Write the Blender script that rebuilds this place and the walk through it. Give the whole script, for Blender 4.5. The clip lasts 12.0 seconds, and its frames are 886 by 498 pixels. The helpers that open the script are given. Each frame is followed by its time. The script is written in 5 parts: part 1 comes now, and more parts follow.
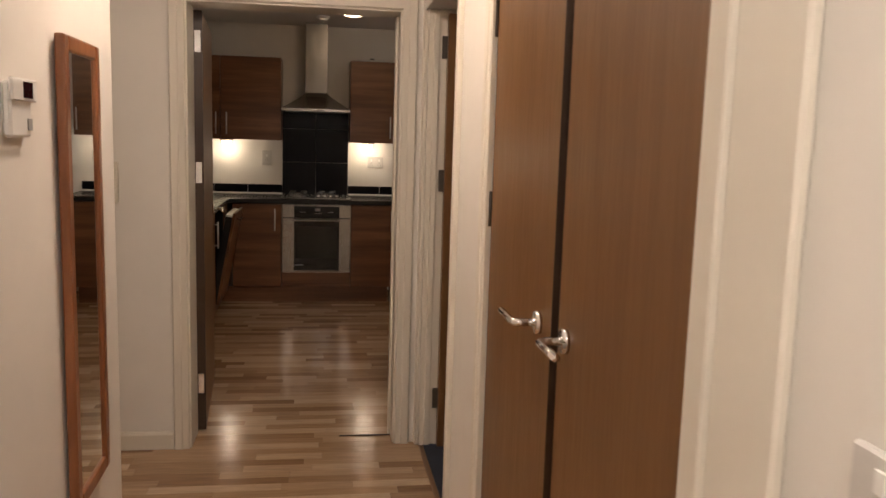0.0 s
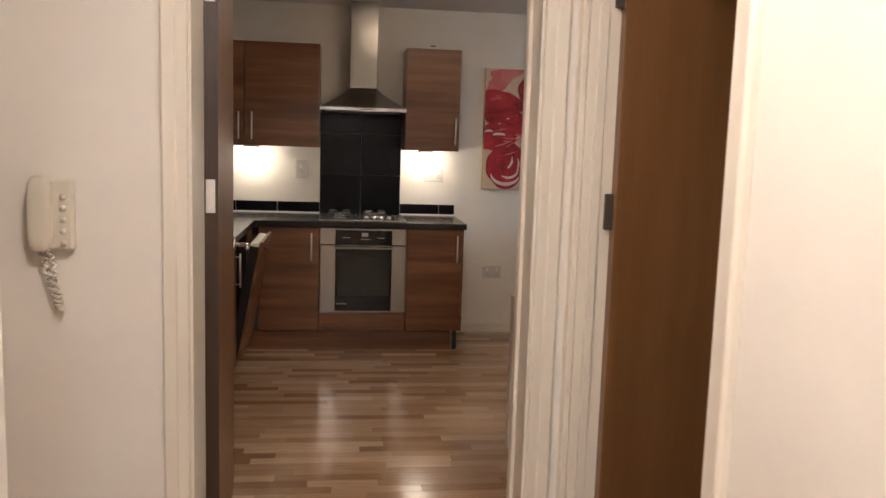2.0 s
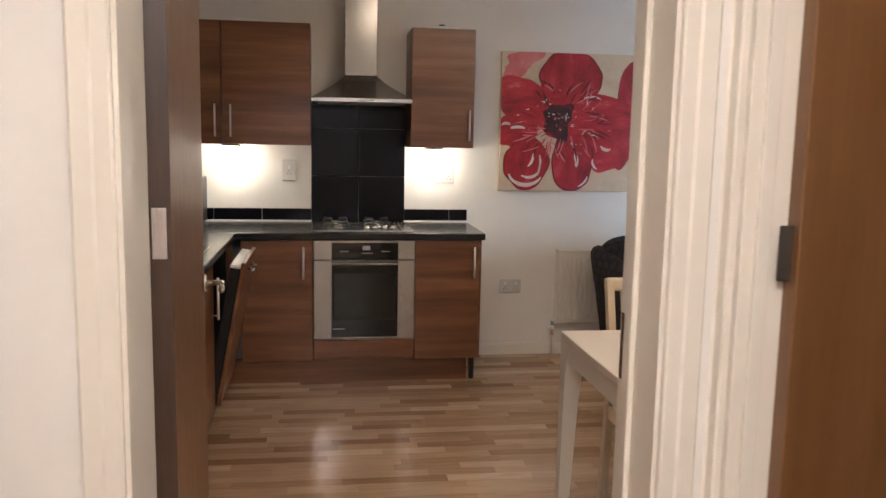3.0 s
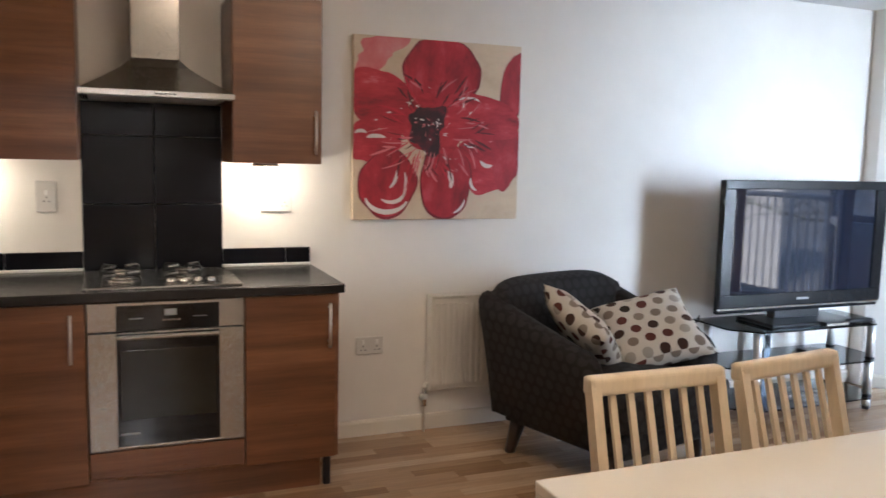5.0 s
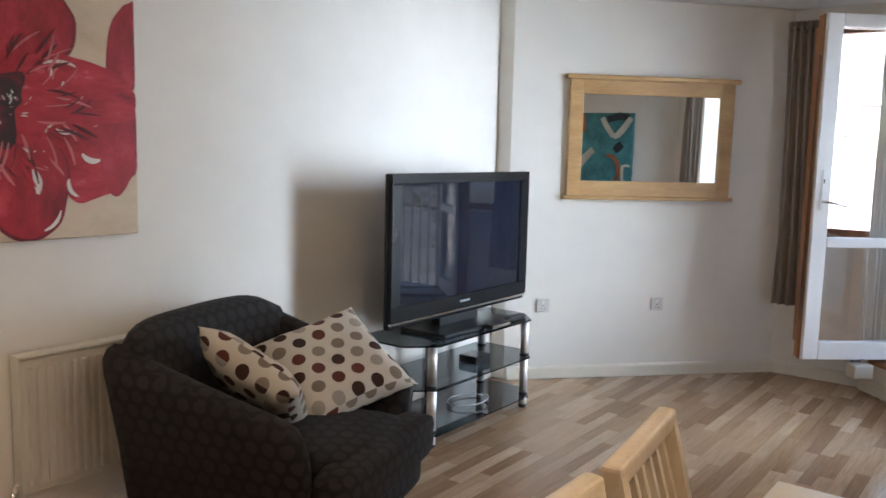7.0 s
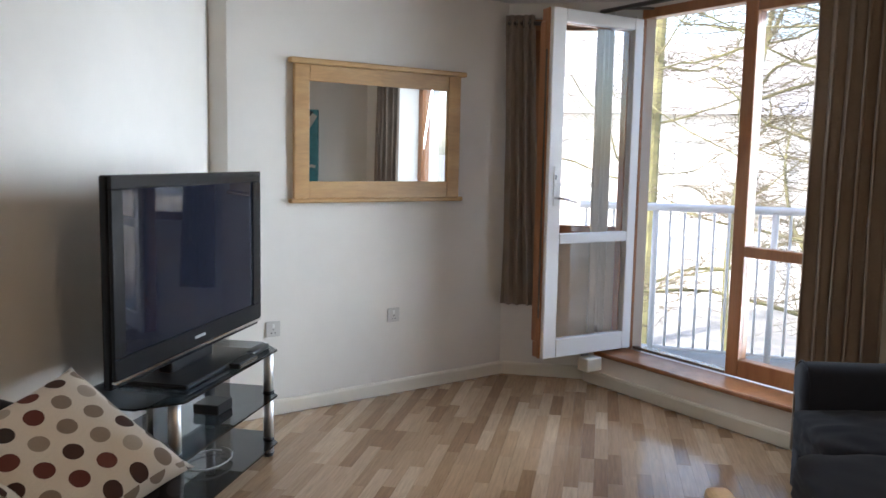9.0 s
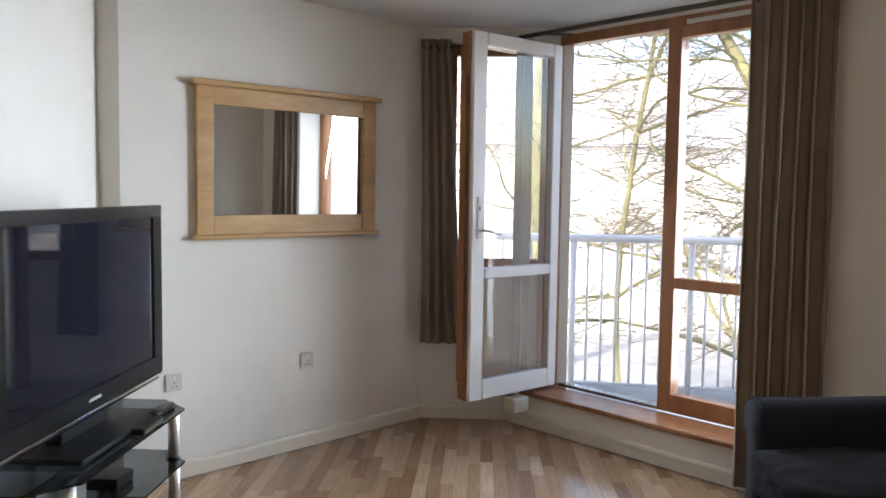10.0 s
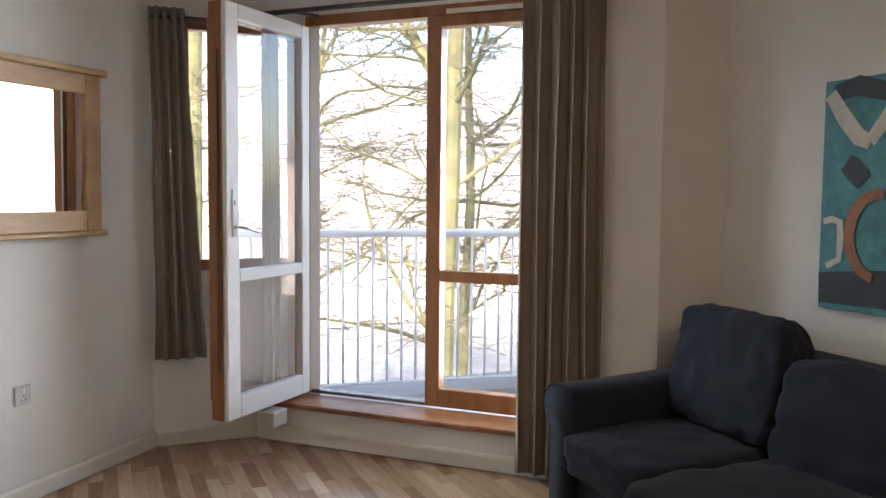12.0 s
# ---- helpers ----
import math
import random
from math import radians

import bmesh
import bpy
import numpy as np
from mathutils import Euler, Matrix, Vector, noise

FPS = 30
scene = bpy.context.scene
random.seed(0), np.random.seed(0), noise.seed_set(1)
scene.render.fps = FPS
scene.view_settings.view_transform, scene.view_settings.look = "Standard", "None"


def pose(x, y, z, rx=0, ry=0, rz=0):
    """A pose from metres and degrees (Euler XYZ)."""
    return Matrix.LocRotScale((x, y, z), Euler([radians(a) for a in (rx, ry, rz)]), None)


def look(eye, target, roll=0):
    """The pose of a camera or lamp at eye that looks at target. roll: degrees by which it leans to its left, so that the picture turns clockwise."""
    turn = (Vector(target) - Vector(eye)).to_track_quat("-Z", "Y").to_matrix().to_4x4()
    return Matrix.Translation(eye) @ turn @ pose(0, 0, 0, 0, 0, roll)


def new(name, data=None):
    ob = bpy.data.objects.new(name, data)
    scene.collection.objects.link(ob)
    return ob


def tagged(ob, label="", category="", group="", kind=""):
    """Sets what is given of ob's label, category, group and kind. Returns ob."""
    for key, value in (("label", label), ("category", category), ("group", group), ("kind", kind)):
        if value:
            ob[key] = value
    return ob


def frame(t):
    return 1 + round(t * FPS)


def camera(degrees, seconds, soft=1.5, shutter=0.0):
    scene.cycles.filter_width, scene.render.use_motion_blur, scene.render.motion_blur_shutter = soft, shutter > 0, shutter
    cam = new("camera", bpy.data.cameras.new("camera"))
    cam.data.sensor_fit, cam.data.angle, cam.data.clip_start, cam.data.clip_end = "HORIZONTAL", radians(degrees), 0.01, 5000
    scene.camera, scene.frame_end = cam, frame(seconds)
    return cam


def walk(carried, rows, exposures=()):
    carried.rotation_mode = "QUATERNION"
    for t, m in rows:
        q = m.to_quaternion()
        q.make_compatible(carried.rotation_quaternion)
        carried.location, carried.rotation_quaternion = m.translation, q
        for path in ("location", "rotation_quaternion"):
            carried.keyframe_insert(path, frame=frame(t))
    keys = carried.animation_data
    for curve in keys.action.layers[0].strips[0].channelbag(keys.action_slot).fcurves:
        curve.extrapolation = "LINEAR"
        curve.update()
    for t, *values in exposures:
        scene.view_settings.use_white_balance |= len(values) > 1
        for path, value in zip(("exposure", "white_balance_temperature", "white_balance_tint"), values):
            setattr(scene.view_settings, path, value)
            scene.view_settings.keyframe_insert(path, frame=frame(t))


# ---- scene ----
cam = camera(57.1, 12.0, soft=1.5, shutter=0.25)
PATH = [
    (0, (0.596, -0.141, 1.475), (0.896, 1.818, 1.205), 1.7),
    (0.5, (0.576, 0.22, 1.442), (0.839, 2.187, 1.188), 1.8),
    (1, (0.541, 0.598, 1.454), (0.775, 2.568, 1.203), 1.7),
    (1.5, (0.48, 0.996, 1.456), (0.707, 2.967, 1.206), 1.6),
    (2, (0.41, 1.394, 1.446), (0.66, 3.363, 1.196), 1.8),
    (2.5, (0.37, 1.815, 1.467), (0.627, 3.783, 1.217), 1.3),
    (2.7, (0.358, 1.993, 1.469), (0.628, 3.957, 1.199), 1.2),
    (4.3, (0.325, 3.201, 1.481), (0.689, 5.153, 1.241), 1.1),
    (4.5, (0.36, 3.321, 1.456), (0.799, 5.259, 1.229), 1.1),
    (5, (0.372, 3.656, 1.465), (1.123, 5.496, 1.236), 1.3),
    (5.5, (0.401, 3.941, 1.475), (1.433, 5.638, 1.236), 1.4),
    (6, (0.487, 4.242, 1.491), (1.733, 5.787, 1.241), 1.5),
    (6.5, (0.551, 4.524, 1.47), (1.987, 5.893, 1.22), 1.7),
    (7, (0.59, 4.724, 1.493), (2.174, 5.92, 1.246), 1.4),
    (7.5, (0.732, 5.004, 1.462), (2.456, 5.988, 1.223), 1.2),
    (7.7, (0.801, 5.154, 1.46), (2.582, 6.031, 1.217), 1.9),
    (9.3, (1.07, 5.66, 1.426), (3.038, 5.96, 1.235), 0.8),
    (9.5, (1.144, 5.731, 1.412), (3.122, 5.976, 1.245), 0.8),
    (10, (1.29, 5.853, 1.439), (3.282, 5.946, 1.299), 0.8),
    (10.5, (1.387, 6.006, 1.429), (3.378, 5.873, 1.296), 0.9),
    (11, (1.477, 6.179, 1.441), (3.431, 5.776, 1.306), 0.8),
    (11.5, (1.606, 6.325, 1.414), (3.499, 5.695, 1.275), 0.6),
    (12, (1.734, 6.466, 1.398), (3.576, 5.698, 1.264), 0.5),
]
walk(cam, [(t, look(eye, target, roll)) for t, eye, target, roll in PATH], exposures=[
    (0.0, 1.5, 6700, 15), (0.5, 2.15, 6800, 12), (1.0, 2.35, 5900, 13), (2.0, 2.35, 6000, 13), (2.5, 2.55, 5600, 12), (4.5, 2.95, 5600, 11),
    (5.5, 2.75, 6000, 12), (6.5, 2.62, 6200, 12), (7.5, 2.65, 6100, 11), (9.5, 2.3, 6400, 12), (12.0, 2.5, 6600, 13)])

# ---- world and sun ----
SUN_TO = Vector((-0.62, 0.42, 0.62)).normalized()
world = bpy.data.worlds.new("world")
scene.world = world
world.use_nodes = True
wn = world.node_tree
sky = wn.nodes.new("ShaderNodeTexSky")
sky.sky_type, sky.sun_disc = "NISHITA", False
sky.sun_elevation = math.asin(SUN_TO.z)
sky.sun_rotation = math.atan2(SUN_TO.x, SUN_TO.y)
sky.air_density, sky.dust_density = 1.0, 2.0
wn.links.new(sky.outputs[0], wn.nodes["Background"].inputs[0])
wn.nodes["Background"].inputs[1].default_value = 0.15
sun = new("sun", bpy.data.lights.new("sun", "SUN"))
sun.data.energy, sun.data.angle, sun.data.color = 2.0, radians(0.5), (1.0, 0.93, 0.82)
sun.matrix_world = look((0, 0, 0), -SUN_TO)


def lamp(name, where, watts, colour, radius):
    ob = new(name, bpy.data.lights.new(name, "POINT"))
    ob.data.energy, ob.data.color, ob.data.shadow_soft_size = watts, colour, radius
    ob.location = where
    return ob


WARM = (1.0, 0.75, 0.50)
lamp("counter_bulb", (-0.24, 7.485, 1.348), 0.5, (1.0, 0.84, 0.62), 0.022)
lamp("counter_bulb", (1.03, 7.485, 1.348), 0.5, (1.0, 0.84, 0.62), 0.022)


def daylight(at, aim, watts, degrees, width):
    """An added area lamp standing in for sky light at the balcony window, spread about one way of the plan."""
    ob = new("window_daylight", bpy.data.lights.new("window_daylight", "AREA"))
    ob.data.shape, ob.data.size, ob.data.size_y = "RECTANGLE", width, 1.9
    ob.data.energy, ob.data.color, ob.data.spread = watts, (0.76, 0.89, 1.0), radians(degrees)
    at = Vector(at)
    ob.matrix_world = look(at, at + Vector(aim))


daylight((5.66, 4.45, 1.30), (-0.42, 0.90, -0.08), 3.3, 68, 0.55)
daylight((5.98, 4.76, 1.30), (-0.66, -0.66, -0.36), 2.6, 78, 1.3)


# ---- materials ----
def shader(name):
    m = bpy.data.materials.new(name)
    m.use_nodes = True
    nt = m.node_tree
    return m, nt, nt.nodes["Principled BSDF"]


def node(nt, kind, **inputs):
    n = nt.nodes.new(kind)
    for key, value in inputs.items():
        n.inputs[key.replace("_", " ")].default_value = value
    return n


def coords(nt, scale=(1, 1, 1), turn=(0, 0, 0)):
    tc = nt.nodes.new("ShaderNodeTexCoord")
    mp = nt.nodes.new("ShaderNodeMapping")
    mp.inputs["Scale"].default_value = scale
    mp.inputs["Rotation"].default_value = turn
    nt.links.new(tc.outputs["Object"], mp.inputs["Vector"])
    return mp.outputs[0]


def ramp(nt, source, stops, constant=False):
    r = nt.nodes.new("ShaderNodeValToRGB")
    if constant:
        r.color_ramp.interpolation = "CONSTANT"
    while len(r.color_ramp.elements) < len(stops):
        r.color_ramp.elements.new(0.5)
    for e, (p, c) in zip(r.color_ramp.elements, stops):
        e.position, e.color = p, (*c, 1)
    nt.links.new(source, r.inputs[0])
    return r.outputs[0]


def noise_tex(nt, vector, scale, detail=4.0, rough=0.55):
    n = node(nt, "ShaderNodeTexNoise", Scale=scale, Detail=detail, Roughness=rough)
    nt.links.new(vector, n.inputs["Vector"])
    return n.outputs[0]


def blend(nt, a, b, factor, mode="MIX"):
    x = nt.nodes.new("ShaderNodeMix")
    x.data_type, x.blend_type = "RGBA", mode
    if isinstance(factor, float):
        x.inputs[0].default_value = factor
    else:
        nt.links.new(factor, x.inputs[0])
    for socket, value in ((x.inputs[6], a), (x.inputs[7], b)):
        if isinstance(value, tuple):
            socket.default_value = (*value, 1)
        else:
            nt.links.new(value, socket)
    return x.outputs[2]


def bump(nt, bsdf, height, strength, distance=0.001):
    b = node(nt, "ShaderNodeBump", Strength=strength, Distance=distance)
    nt.links.new(height, b.inputs["Height"])
    nt.links.new(b.outputs[0], bsdf.inputs["Normal"])


def paint(name, colour, rough=0.6, spread=0.06, grain=180.0, relief=0.15, metal=0.0, coat=0.0, spec=0.5):
    """Painted, moulded or metal surface with faint blotches and fine relief."""
    m, nt, p = shader(name)
    v = coords(nt)
    low = noise_tex(nt, v, 2.3, 5.0)
    fine = noise_tex(nt, v, grain, 3.0)
    dark = tuple(c * (1 - spread) for c in colour)
    light = tuple(min(1, c * (1 + spread)) for c in colour)
    nt.links.new(ramp(nt, low, [(0.35, dark), (0.65, light)]), p.inputs["Base Color"])
    r = ramp(nt, fine, [(0.3, (rough * 0.9,) * 3), (0.7, (min(1, rough * 1.1),) * 3)])
    nt.links.new(r, p.inputs["Roughness"])
    p.inputs["Metallic"].default_value = metal
    p.inputs["Coat Weight"].default_value = coat
    p.inputs["Specular IOR Level"].default_value = spec
    bump(nt, p, fine, relief)
    return m


def wood(name, dark, mid, light, stretch, rough=0.35, scale=1.0, bands=0.5, coat=0.0):
    """Grain drawn out along the axis whose stretch is small."""
    m, nt, p = shader(name)
    info = nt.nodes.new("ShaderNodeObjectInfo")
    v = coords(nt, stretch)
    add = nt.nodes.new("ShaderNodeVectorMath")
    add.operation = "ADD"
    mul = nt.nodes.new("ShaderNodeMath")
    mul.operation = "MULTIPLY"
    mul.inputs[1].default_value = 37.0
    nt.links.new(info.outputs["Random"], mul.inputs[0])
    nt.links.new(v, add.inputs[0])
    nt.links.new(mul.outputs[0], add.inputs[1])
    big = noise_tex(nt, add.outputs[0], 1.6 * scale, 3.0, 0.5)
    fib = noise_tex(nt, add.outputs[0], 14.0 * scale, 6.0, 0.65)
    c = ramp(nt, big, [(0.30, dark), (0.5, mid), (0.72, light)])
    f = ramp(nt, fib, [(0.3, (0.55,) * 3), (0.62, (1.0,) * 3)])
    nt.links.new(blend(nt, c, f, bands, "MULTIPLY"), p.inputs["Base Color"])
    r = ramp(nt, fib, [(0.3, (rough * 1.2,) * 3), (0.7, (rough * 0.9,) * 3)])
    nt.links.new(r, p.inputs["Roughness"])
    p.inputs["Coat Weight"].default_value = coat
    p.inputs["Coat Roughness"].default_value = 0.3
    bump(nt, p, fib, 0.12)
    return m


def dotted(name, ground, colours, pitch, size, ring=0.0, rough=0.9):
    """Cloth printed with staggered round dots, in the local x and y of the piece."""
    m, nt, p = shader(name)
    tc = nt.nodes.new("ShaderNodeTexCoord")
    sep = nt.nodes.new("ShaderNodeSeparateXYZ")
    nt.links.new(tc.outputs["UV"], sep.inputs[0])

    def calc(op, a, b=0.0):
        k = nt.nodes.new("ShaderNodeMath")
        k.operation = op
        for socket, value in zip(k.inputs, (a, b)):
            if isinstance(value, (int, float)):
                socket.default_value = value
            else:
                nt.links.new(value, socket)
        return k.outputs[0]
    x, y = calc("DIVIDE", sep.outputs[0], pitch), calc("DIVIDE", sep.outputs[1], pitch * 0.85)
    row = calc("FLOOR", y)
    x = calc("ADD", x, calc("MULTIPLY", calc("MODULO", row, 2.0), 0.5))
    col = calc("FLOOR", x)
    fx, fy = calc("SUBTRACT", calc("FRACT", x), 0.5), calc("MULTIPLY", calc("SUBTRACT", calc("FRACT", y), 0.5), 0.85)
    d = calc("SQRT", calc("ADD", calc("MULTIPLY", fx, fx), calc("MULTIPLY", fy, fy)))
    cell = nt.nodes.new("ShaderNodeCombineXYZ")
    nt.links.new(col, cell.inputs[0]), nt.links.new(row, cell.inputs[1])
    wnz = nt.nodes.new("ShaderNodeTexWhiteNoise")
    nt.links.new(cell.outputs[0], wnz.inputs[0])
    n = len(colours)
    dot = ramp(nt, wnz.outputs[0], [(i / n, c) for i, c in enumerate(colours)], True)
    inside = calc("LESS_THAN", d, size)
    if ring:
        inside = calc("MULTIPLY", inside, calc("ADD", calc("GREATER_THAN", d, ring), calc("LESS_THAN", d, ring * 0.45)))
    weave = noise_tex(nt, coords(nt), 420.0, 2.0)
    tint = ramp(nt, weave, [(0.3, (0.82,) * 3), (0.7, (1.0,) * 3)])
    nt.links.new(blend(nt, blend(nt, ground, dot, inside), tint, 1.0, "MULTIPLY"), p.inputs["Base Color"])
    p.inputs["Roughness"].default_value = rough
    p.inputs["Sheen Weight"].default_value = 0.0
    bump(nt, p, weave, 0.3)
    return m


def cloth(name, colour, rough=0.95, spread=0.12, weave=500.0):
    m, nt, p = shader(name)
    v = coords(nt)
    low, fine = noise_tex(nt, v, 5.0), noise_tex(nt, v, weave, 2.0)
    c = ramp(nt, low, [(0.3, tuple(k * (1 - spread) for k in colour)), (0.7, tuple(k * (1 + spread) for k in colour))])
    t = ramp(nt, fine, [(0.3, (0.75,) * 3), (0.7, (1.0,) * 3)])
    nt.links.new(blend(nt, c, t, 1.0, "MULTIPLY"), p.inputs["Base Color"])
    p.inputs["Roughness"].default_value = rough
    p.inputs["Sheen Weight"].default_value = 0.03
    bump(nt, p, fine, 0.25)
    return m


def glowing(name, colour, strength):
    m, nt, p = shader(name)
    p.inputs["Base Color"].default_value = (*colour, 1)
    p.inputs["Emission Color"].default_value = (*colour, 1)
    p.inputs["Emission Strength"].default_value = strength
    return m


def clear(name, tint=(1, 1, 1), rough=0.0):
    m, nt, p = shader(name)
    p.inputs["Base Color"].default_value = (*tint, 1)
    p.inputs["Roughness"].default_value = rough
    p.inputs["Transmission Weight"].default_value = 1.0
    p.inputs["IOR"].default_value = 1.45
    return m


def strips(name, island):
    """Laminate strips; every strip takes its own tone."""
    m, nt, p = shader(name)
    if island:
        pick = nt.nodes.new("ShaderNodeNewGeometry").outputs["Random Per Island"]
    else:
        pick = nt.nodes.new("ShaderNodeObjectInfo").outputs["Random"]
    v = coords(nt, (2.0, 30.0, 1.0))
    add = nt.nodes.new("ShaderNodeVectorMath")
    mul = nt.nodes.new("ShaderNodeMath")
    mul.operation = "MULTIPLY"
    mul.inputs[1].default_value = 53.0
    nt.links.new(pick, mul.inputs[0])
    nt.links.new(v, add.inputs[0]), nt.links.new(mul.outputs[0], add.inputs[1])
    fib = noise_tex(nt, add.outputs[0], 3.0, 6.0, 0.6)
    c = ramp(nt, pick, [(0.0, (0.29, 0.165, 0.085)), (0.3, (0.42, 0.265, 0.15)), (0.65, (0.51, 0.335, 0.20)), (1.0, (0.66, 0.48, 0.32))])
    f = ramp(nt, fib, [(0.3, (0.68,) * 3), (0.65, (1.0,) * 3)])
    nt.links.new(blend(nt, c, f, 0.9, "MULTIPLY"), p.inputs["Base Color"])
    wear = noise_tex(nt, coords(nt), 3.0)
    nt.links.new(ramp(nt, wear, [(0.3, (0.14,) * 3), (0.7, (0.22,) * 3)]), p.inputs["Roughness"])
    bump(nt, p, fib, 0.06)
    return m


WALL = paint("wall_emulsion", (0.78, 0.745, 0.69), 0.75, 0.03, 260.0, 0.2)
CEIL = paint("ceiling_emulsion", (0.76, 0.75, 0.73), 0.85, 0.02)
GLOSS = paint("cream_gloss_paint", (0.74, 0.69, 0.60), 0.38, 0.015, 260.0, 0.02)
WHITE = paint("white_plastic", (0.78, 0.77, 0.74), 0.35, 0.02)
CREAM = paint("cream_plastic", (0.68, 0.64, 0.54), 0.4, 0.03)
OAK = wood("door_veneer", (0.160, 0.072, 0.023), (0.182, 0.085, 0.029), (0.205, 0.100, 0.037), (9.0, 9.0, 0.6), 0.36, 1.0, 0.22, 0.15)
LIP = wood("door_lipping", (0.04, 0.02, 0.01), (0.05, 0.025, 0.012), (0.06, 0.03, 0.015), (9.0, 9.0, 0.6), 0.4)
WALNUT = wood("walnut_laminate", (0.112, 0.041, 0.015), (0.185, 0.074, 0.029), (0.275, 0.125, 0.054), (0.5, 0.5, 9.0), 0.30, 1.0, 0.5, 0.1)
WORKTOP = paint("black_worktop", (0.018, 0.017, 0.017), 0.25, 0.25, 120.0, 0.2, 0.0, 0.0, 0.35)
TILE = paint("black_tile", (0.006, 0.006, 0.008), 0.16, 0.2, 40.0, 0.03, 0.0, 0.0, 0.12)
GROUT = paint("grey_grout", (0.35, 0.33, 0.30), 0.9)
SATIN = paint("satin_silver", (0.78, 0.77, 0.75), 0.38, 0.03, 120.0, 0.05, 0.75)
STEEL = paint("brushed_steel", (0.37, 0.355, 0.33), 0.26, 0.08, 300.0, 0.2, 1.0)
CHROME = paint("chrome", (0.72, 0.71, 0.70), 0.12, 0.03, 60.0, 0.03, 1.0)
BRASS = paint("tarnished_bronze", (0.10, 0.085, 0.07), 0.4, 0.15, 200.0, 0.2, 0.6)
BLACK = paint("black_plastic", (0.012, 0.012, 0.013), 0.3, 0.2)
BLACKGLASS = paint("black_glass", (0.005, 0.006, 0.007), 0.05, 0.1, 20.0, 0.0, 0.0, 0.0, 0.35)
SCREEN = paint("tv_screen", (0.012, 0.015, 0.026), 0.035, 0.1, 20.0, 0.0, 0.0, 0.0, 0.6)
OVENGLASS = paint("oven_glass", (0.014, 0.015, 0.013), 0.06, 0.2, 20.0, 0.0, 0.0, 0.0, 0.4)
GUNMETAL = paint("dark_grey_bezel", (0.010, 0.011, 0.013), 0.22, 0.1, 180.0, 0.05, 0.0, 0.0, 0.25)
MIRROR = paint("mirror_silver", (0.86, 0.87, 0.87), 0.012, 0.0, 5.0, 0.0, 1.0)
PINE = wood("red_pine_frame", (0.20, 0.065, 0.02), (0.27, 0.095, 0.032), (0.34, 0.13, 0.05), (6.0, 6.0, 0.8), 0.3, 1.0, 0.4, 0.3)
HONEY = wood("honey_oak", (0.46, 0.27, 0.10), (0.55, 0.33, 0.135), (0.62, 0.40, 0.18), (1.0, 1.0, 6.0), 0.4, 1.0, 0.35)
TEAK = wood("window_wood", (0.27, 0.10, 0.033), (0.35, 0.14, 0.05), (0.42, 0.18, 0.07), (7.0, 7.0, 0.8), 0.35, 1.0, 0.4, 0.2)
UPVC = paint("white_sash_paint", (0.80, 0.80, 0.79), 0.3, 0.02)
GLASS = clear("window_glass")
TINTED = clear("smoked_shelf_glass", (0.10, 0.12, 0.14))
BIRCH = wood("birch_chair", (0.66, 0.54, 0.37), (0.72, 0.60, 0.43), (0.77, 0.66, 0.50), (5.0, 5.0, 0.7), 0.4, 1.0, 0.25)
TABLETOP = paint("white_table_lacquer", (0.76, 0.72, 0.64), 0.22, 0.02, 60.0, 0.05)
CHARCOAL = dotted("charcoal_spot_weave", (0.0125, 0.0105, 0.011), [(0.023, 0.021, 0.023), (0.027, 0.025, 0.027)], 0.062, 0.37)
DOTS = dotted("dotted_cushion_cloth", (0.68, 0.63, 0.55), [(0.055, 0.022, 0.014), (0.30, 0.25, 0.20), (0.125, 0.032, 0.022), (0.24, 0.19, 0.15), (0.03, 0.018, 0.013), (0.40, 0.36, 0.31)], 0.088, 0.30)
NAVY = cloth("navy_sofa_cloth", (0.014, 0.0185, 0.032))
TAUPE = cloth("taupe_curtain", (0.29, 0.225, 0.175), 0.9, 0.08, 300.0)
LINING = cloth("pale_curtain_lining", (0.62, 0.60, 0.53), 0.9, 0.06, 300.0)
LEGDARK = wood("dark_leg_wood", (0.02, 0.012, 0.01), (0.03, 0.018, 0.013), (0.05, 0.03, 0.02), (8, 8, 1), 0.35)
CARPET = cloth("blue_carpet", (0.03, 0.04, 0.065), 1.0, 0.2, 150.0)
RADIATOR = paint("radiator_enamel", (0.74, 0.71, 0.64), 0.3, 0.02)
SHADE = glowing("opal_glass_lit", WARM, 4.2)
SHADE_DINING = glowing("opal_glass_dining", WARM, 11.0)
SHADE_HALL = glowing("opal_glass_hall", (1.0, 0.82, 0.66), 25.0)
# glow of the added fill lamp at the near end of the hall
SHADE_FILL = glowing("fill_lamp_glow", (1.0, 0.92, 0.84), 26.0)
BULB = glowing("halogen_lit", (1.0, 0.86, 0.62), 8.0)
STRIP, STRIP_FAR = strips("laminate_strip", False), strips("laminate_far", True)
JOINT = paint("laminate_joint", (0.20, 0.115, 0.06), 0.4)
RAILPAINT = paint("white_rail_paint", (0.80, 0.80, 0.80), 0.4, 0.03)
CONCRETE = paint("balcony_concrete", (0.34, 0.32, 0.29), 0.85, 0.15, 60.0, 0.4)
BARK = paint("mossy_bark", (0.185, 0.175, 0.085), 0.9, 0.3, 40.0, 0.6)
TWIG = paint("twig_bark", (0.135, 0.115, 0.075), 0.9, 0.25, 60.0, 0.4)
# street asphalt, its colour lifted far above real asphalt to look sunlit
ASPHALT = paint("lightened_asphalt", (0.22, 0.218, 0.212), 0.9, 0.2, 20.0, 0.4)
PLATE = paint("socket_plastic", (0.60, 0.575, 0.54), 0.4, 0.03)
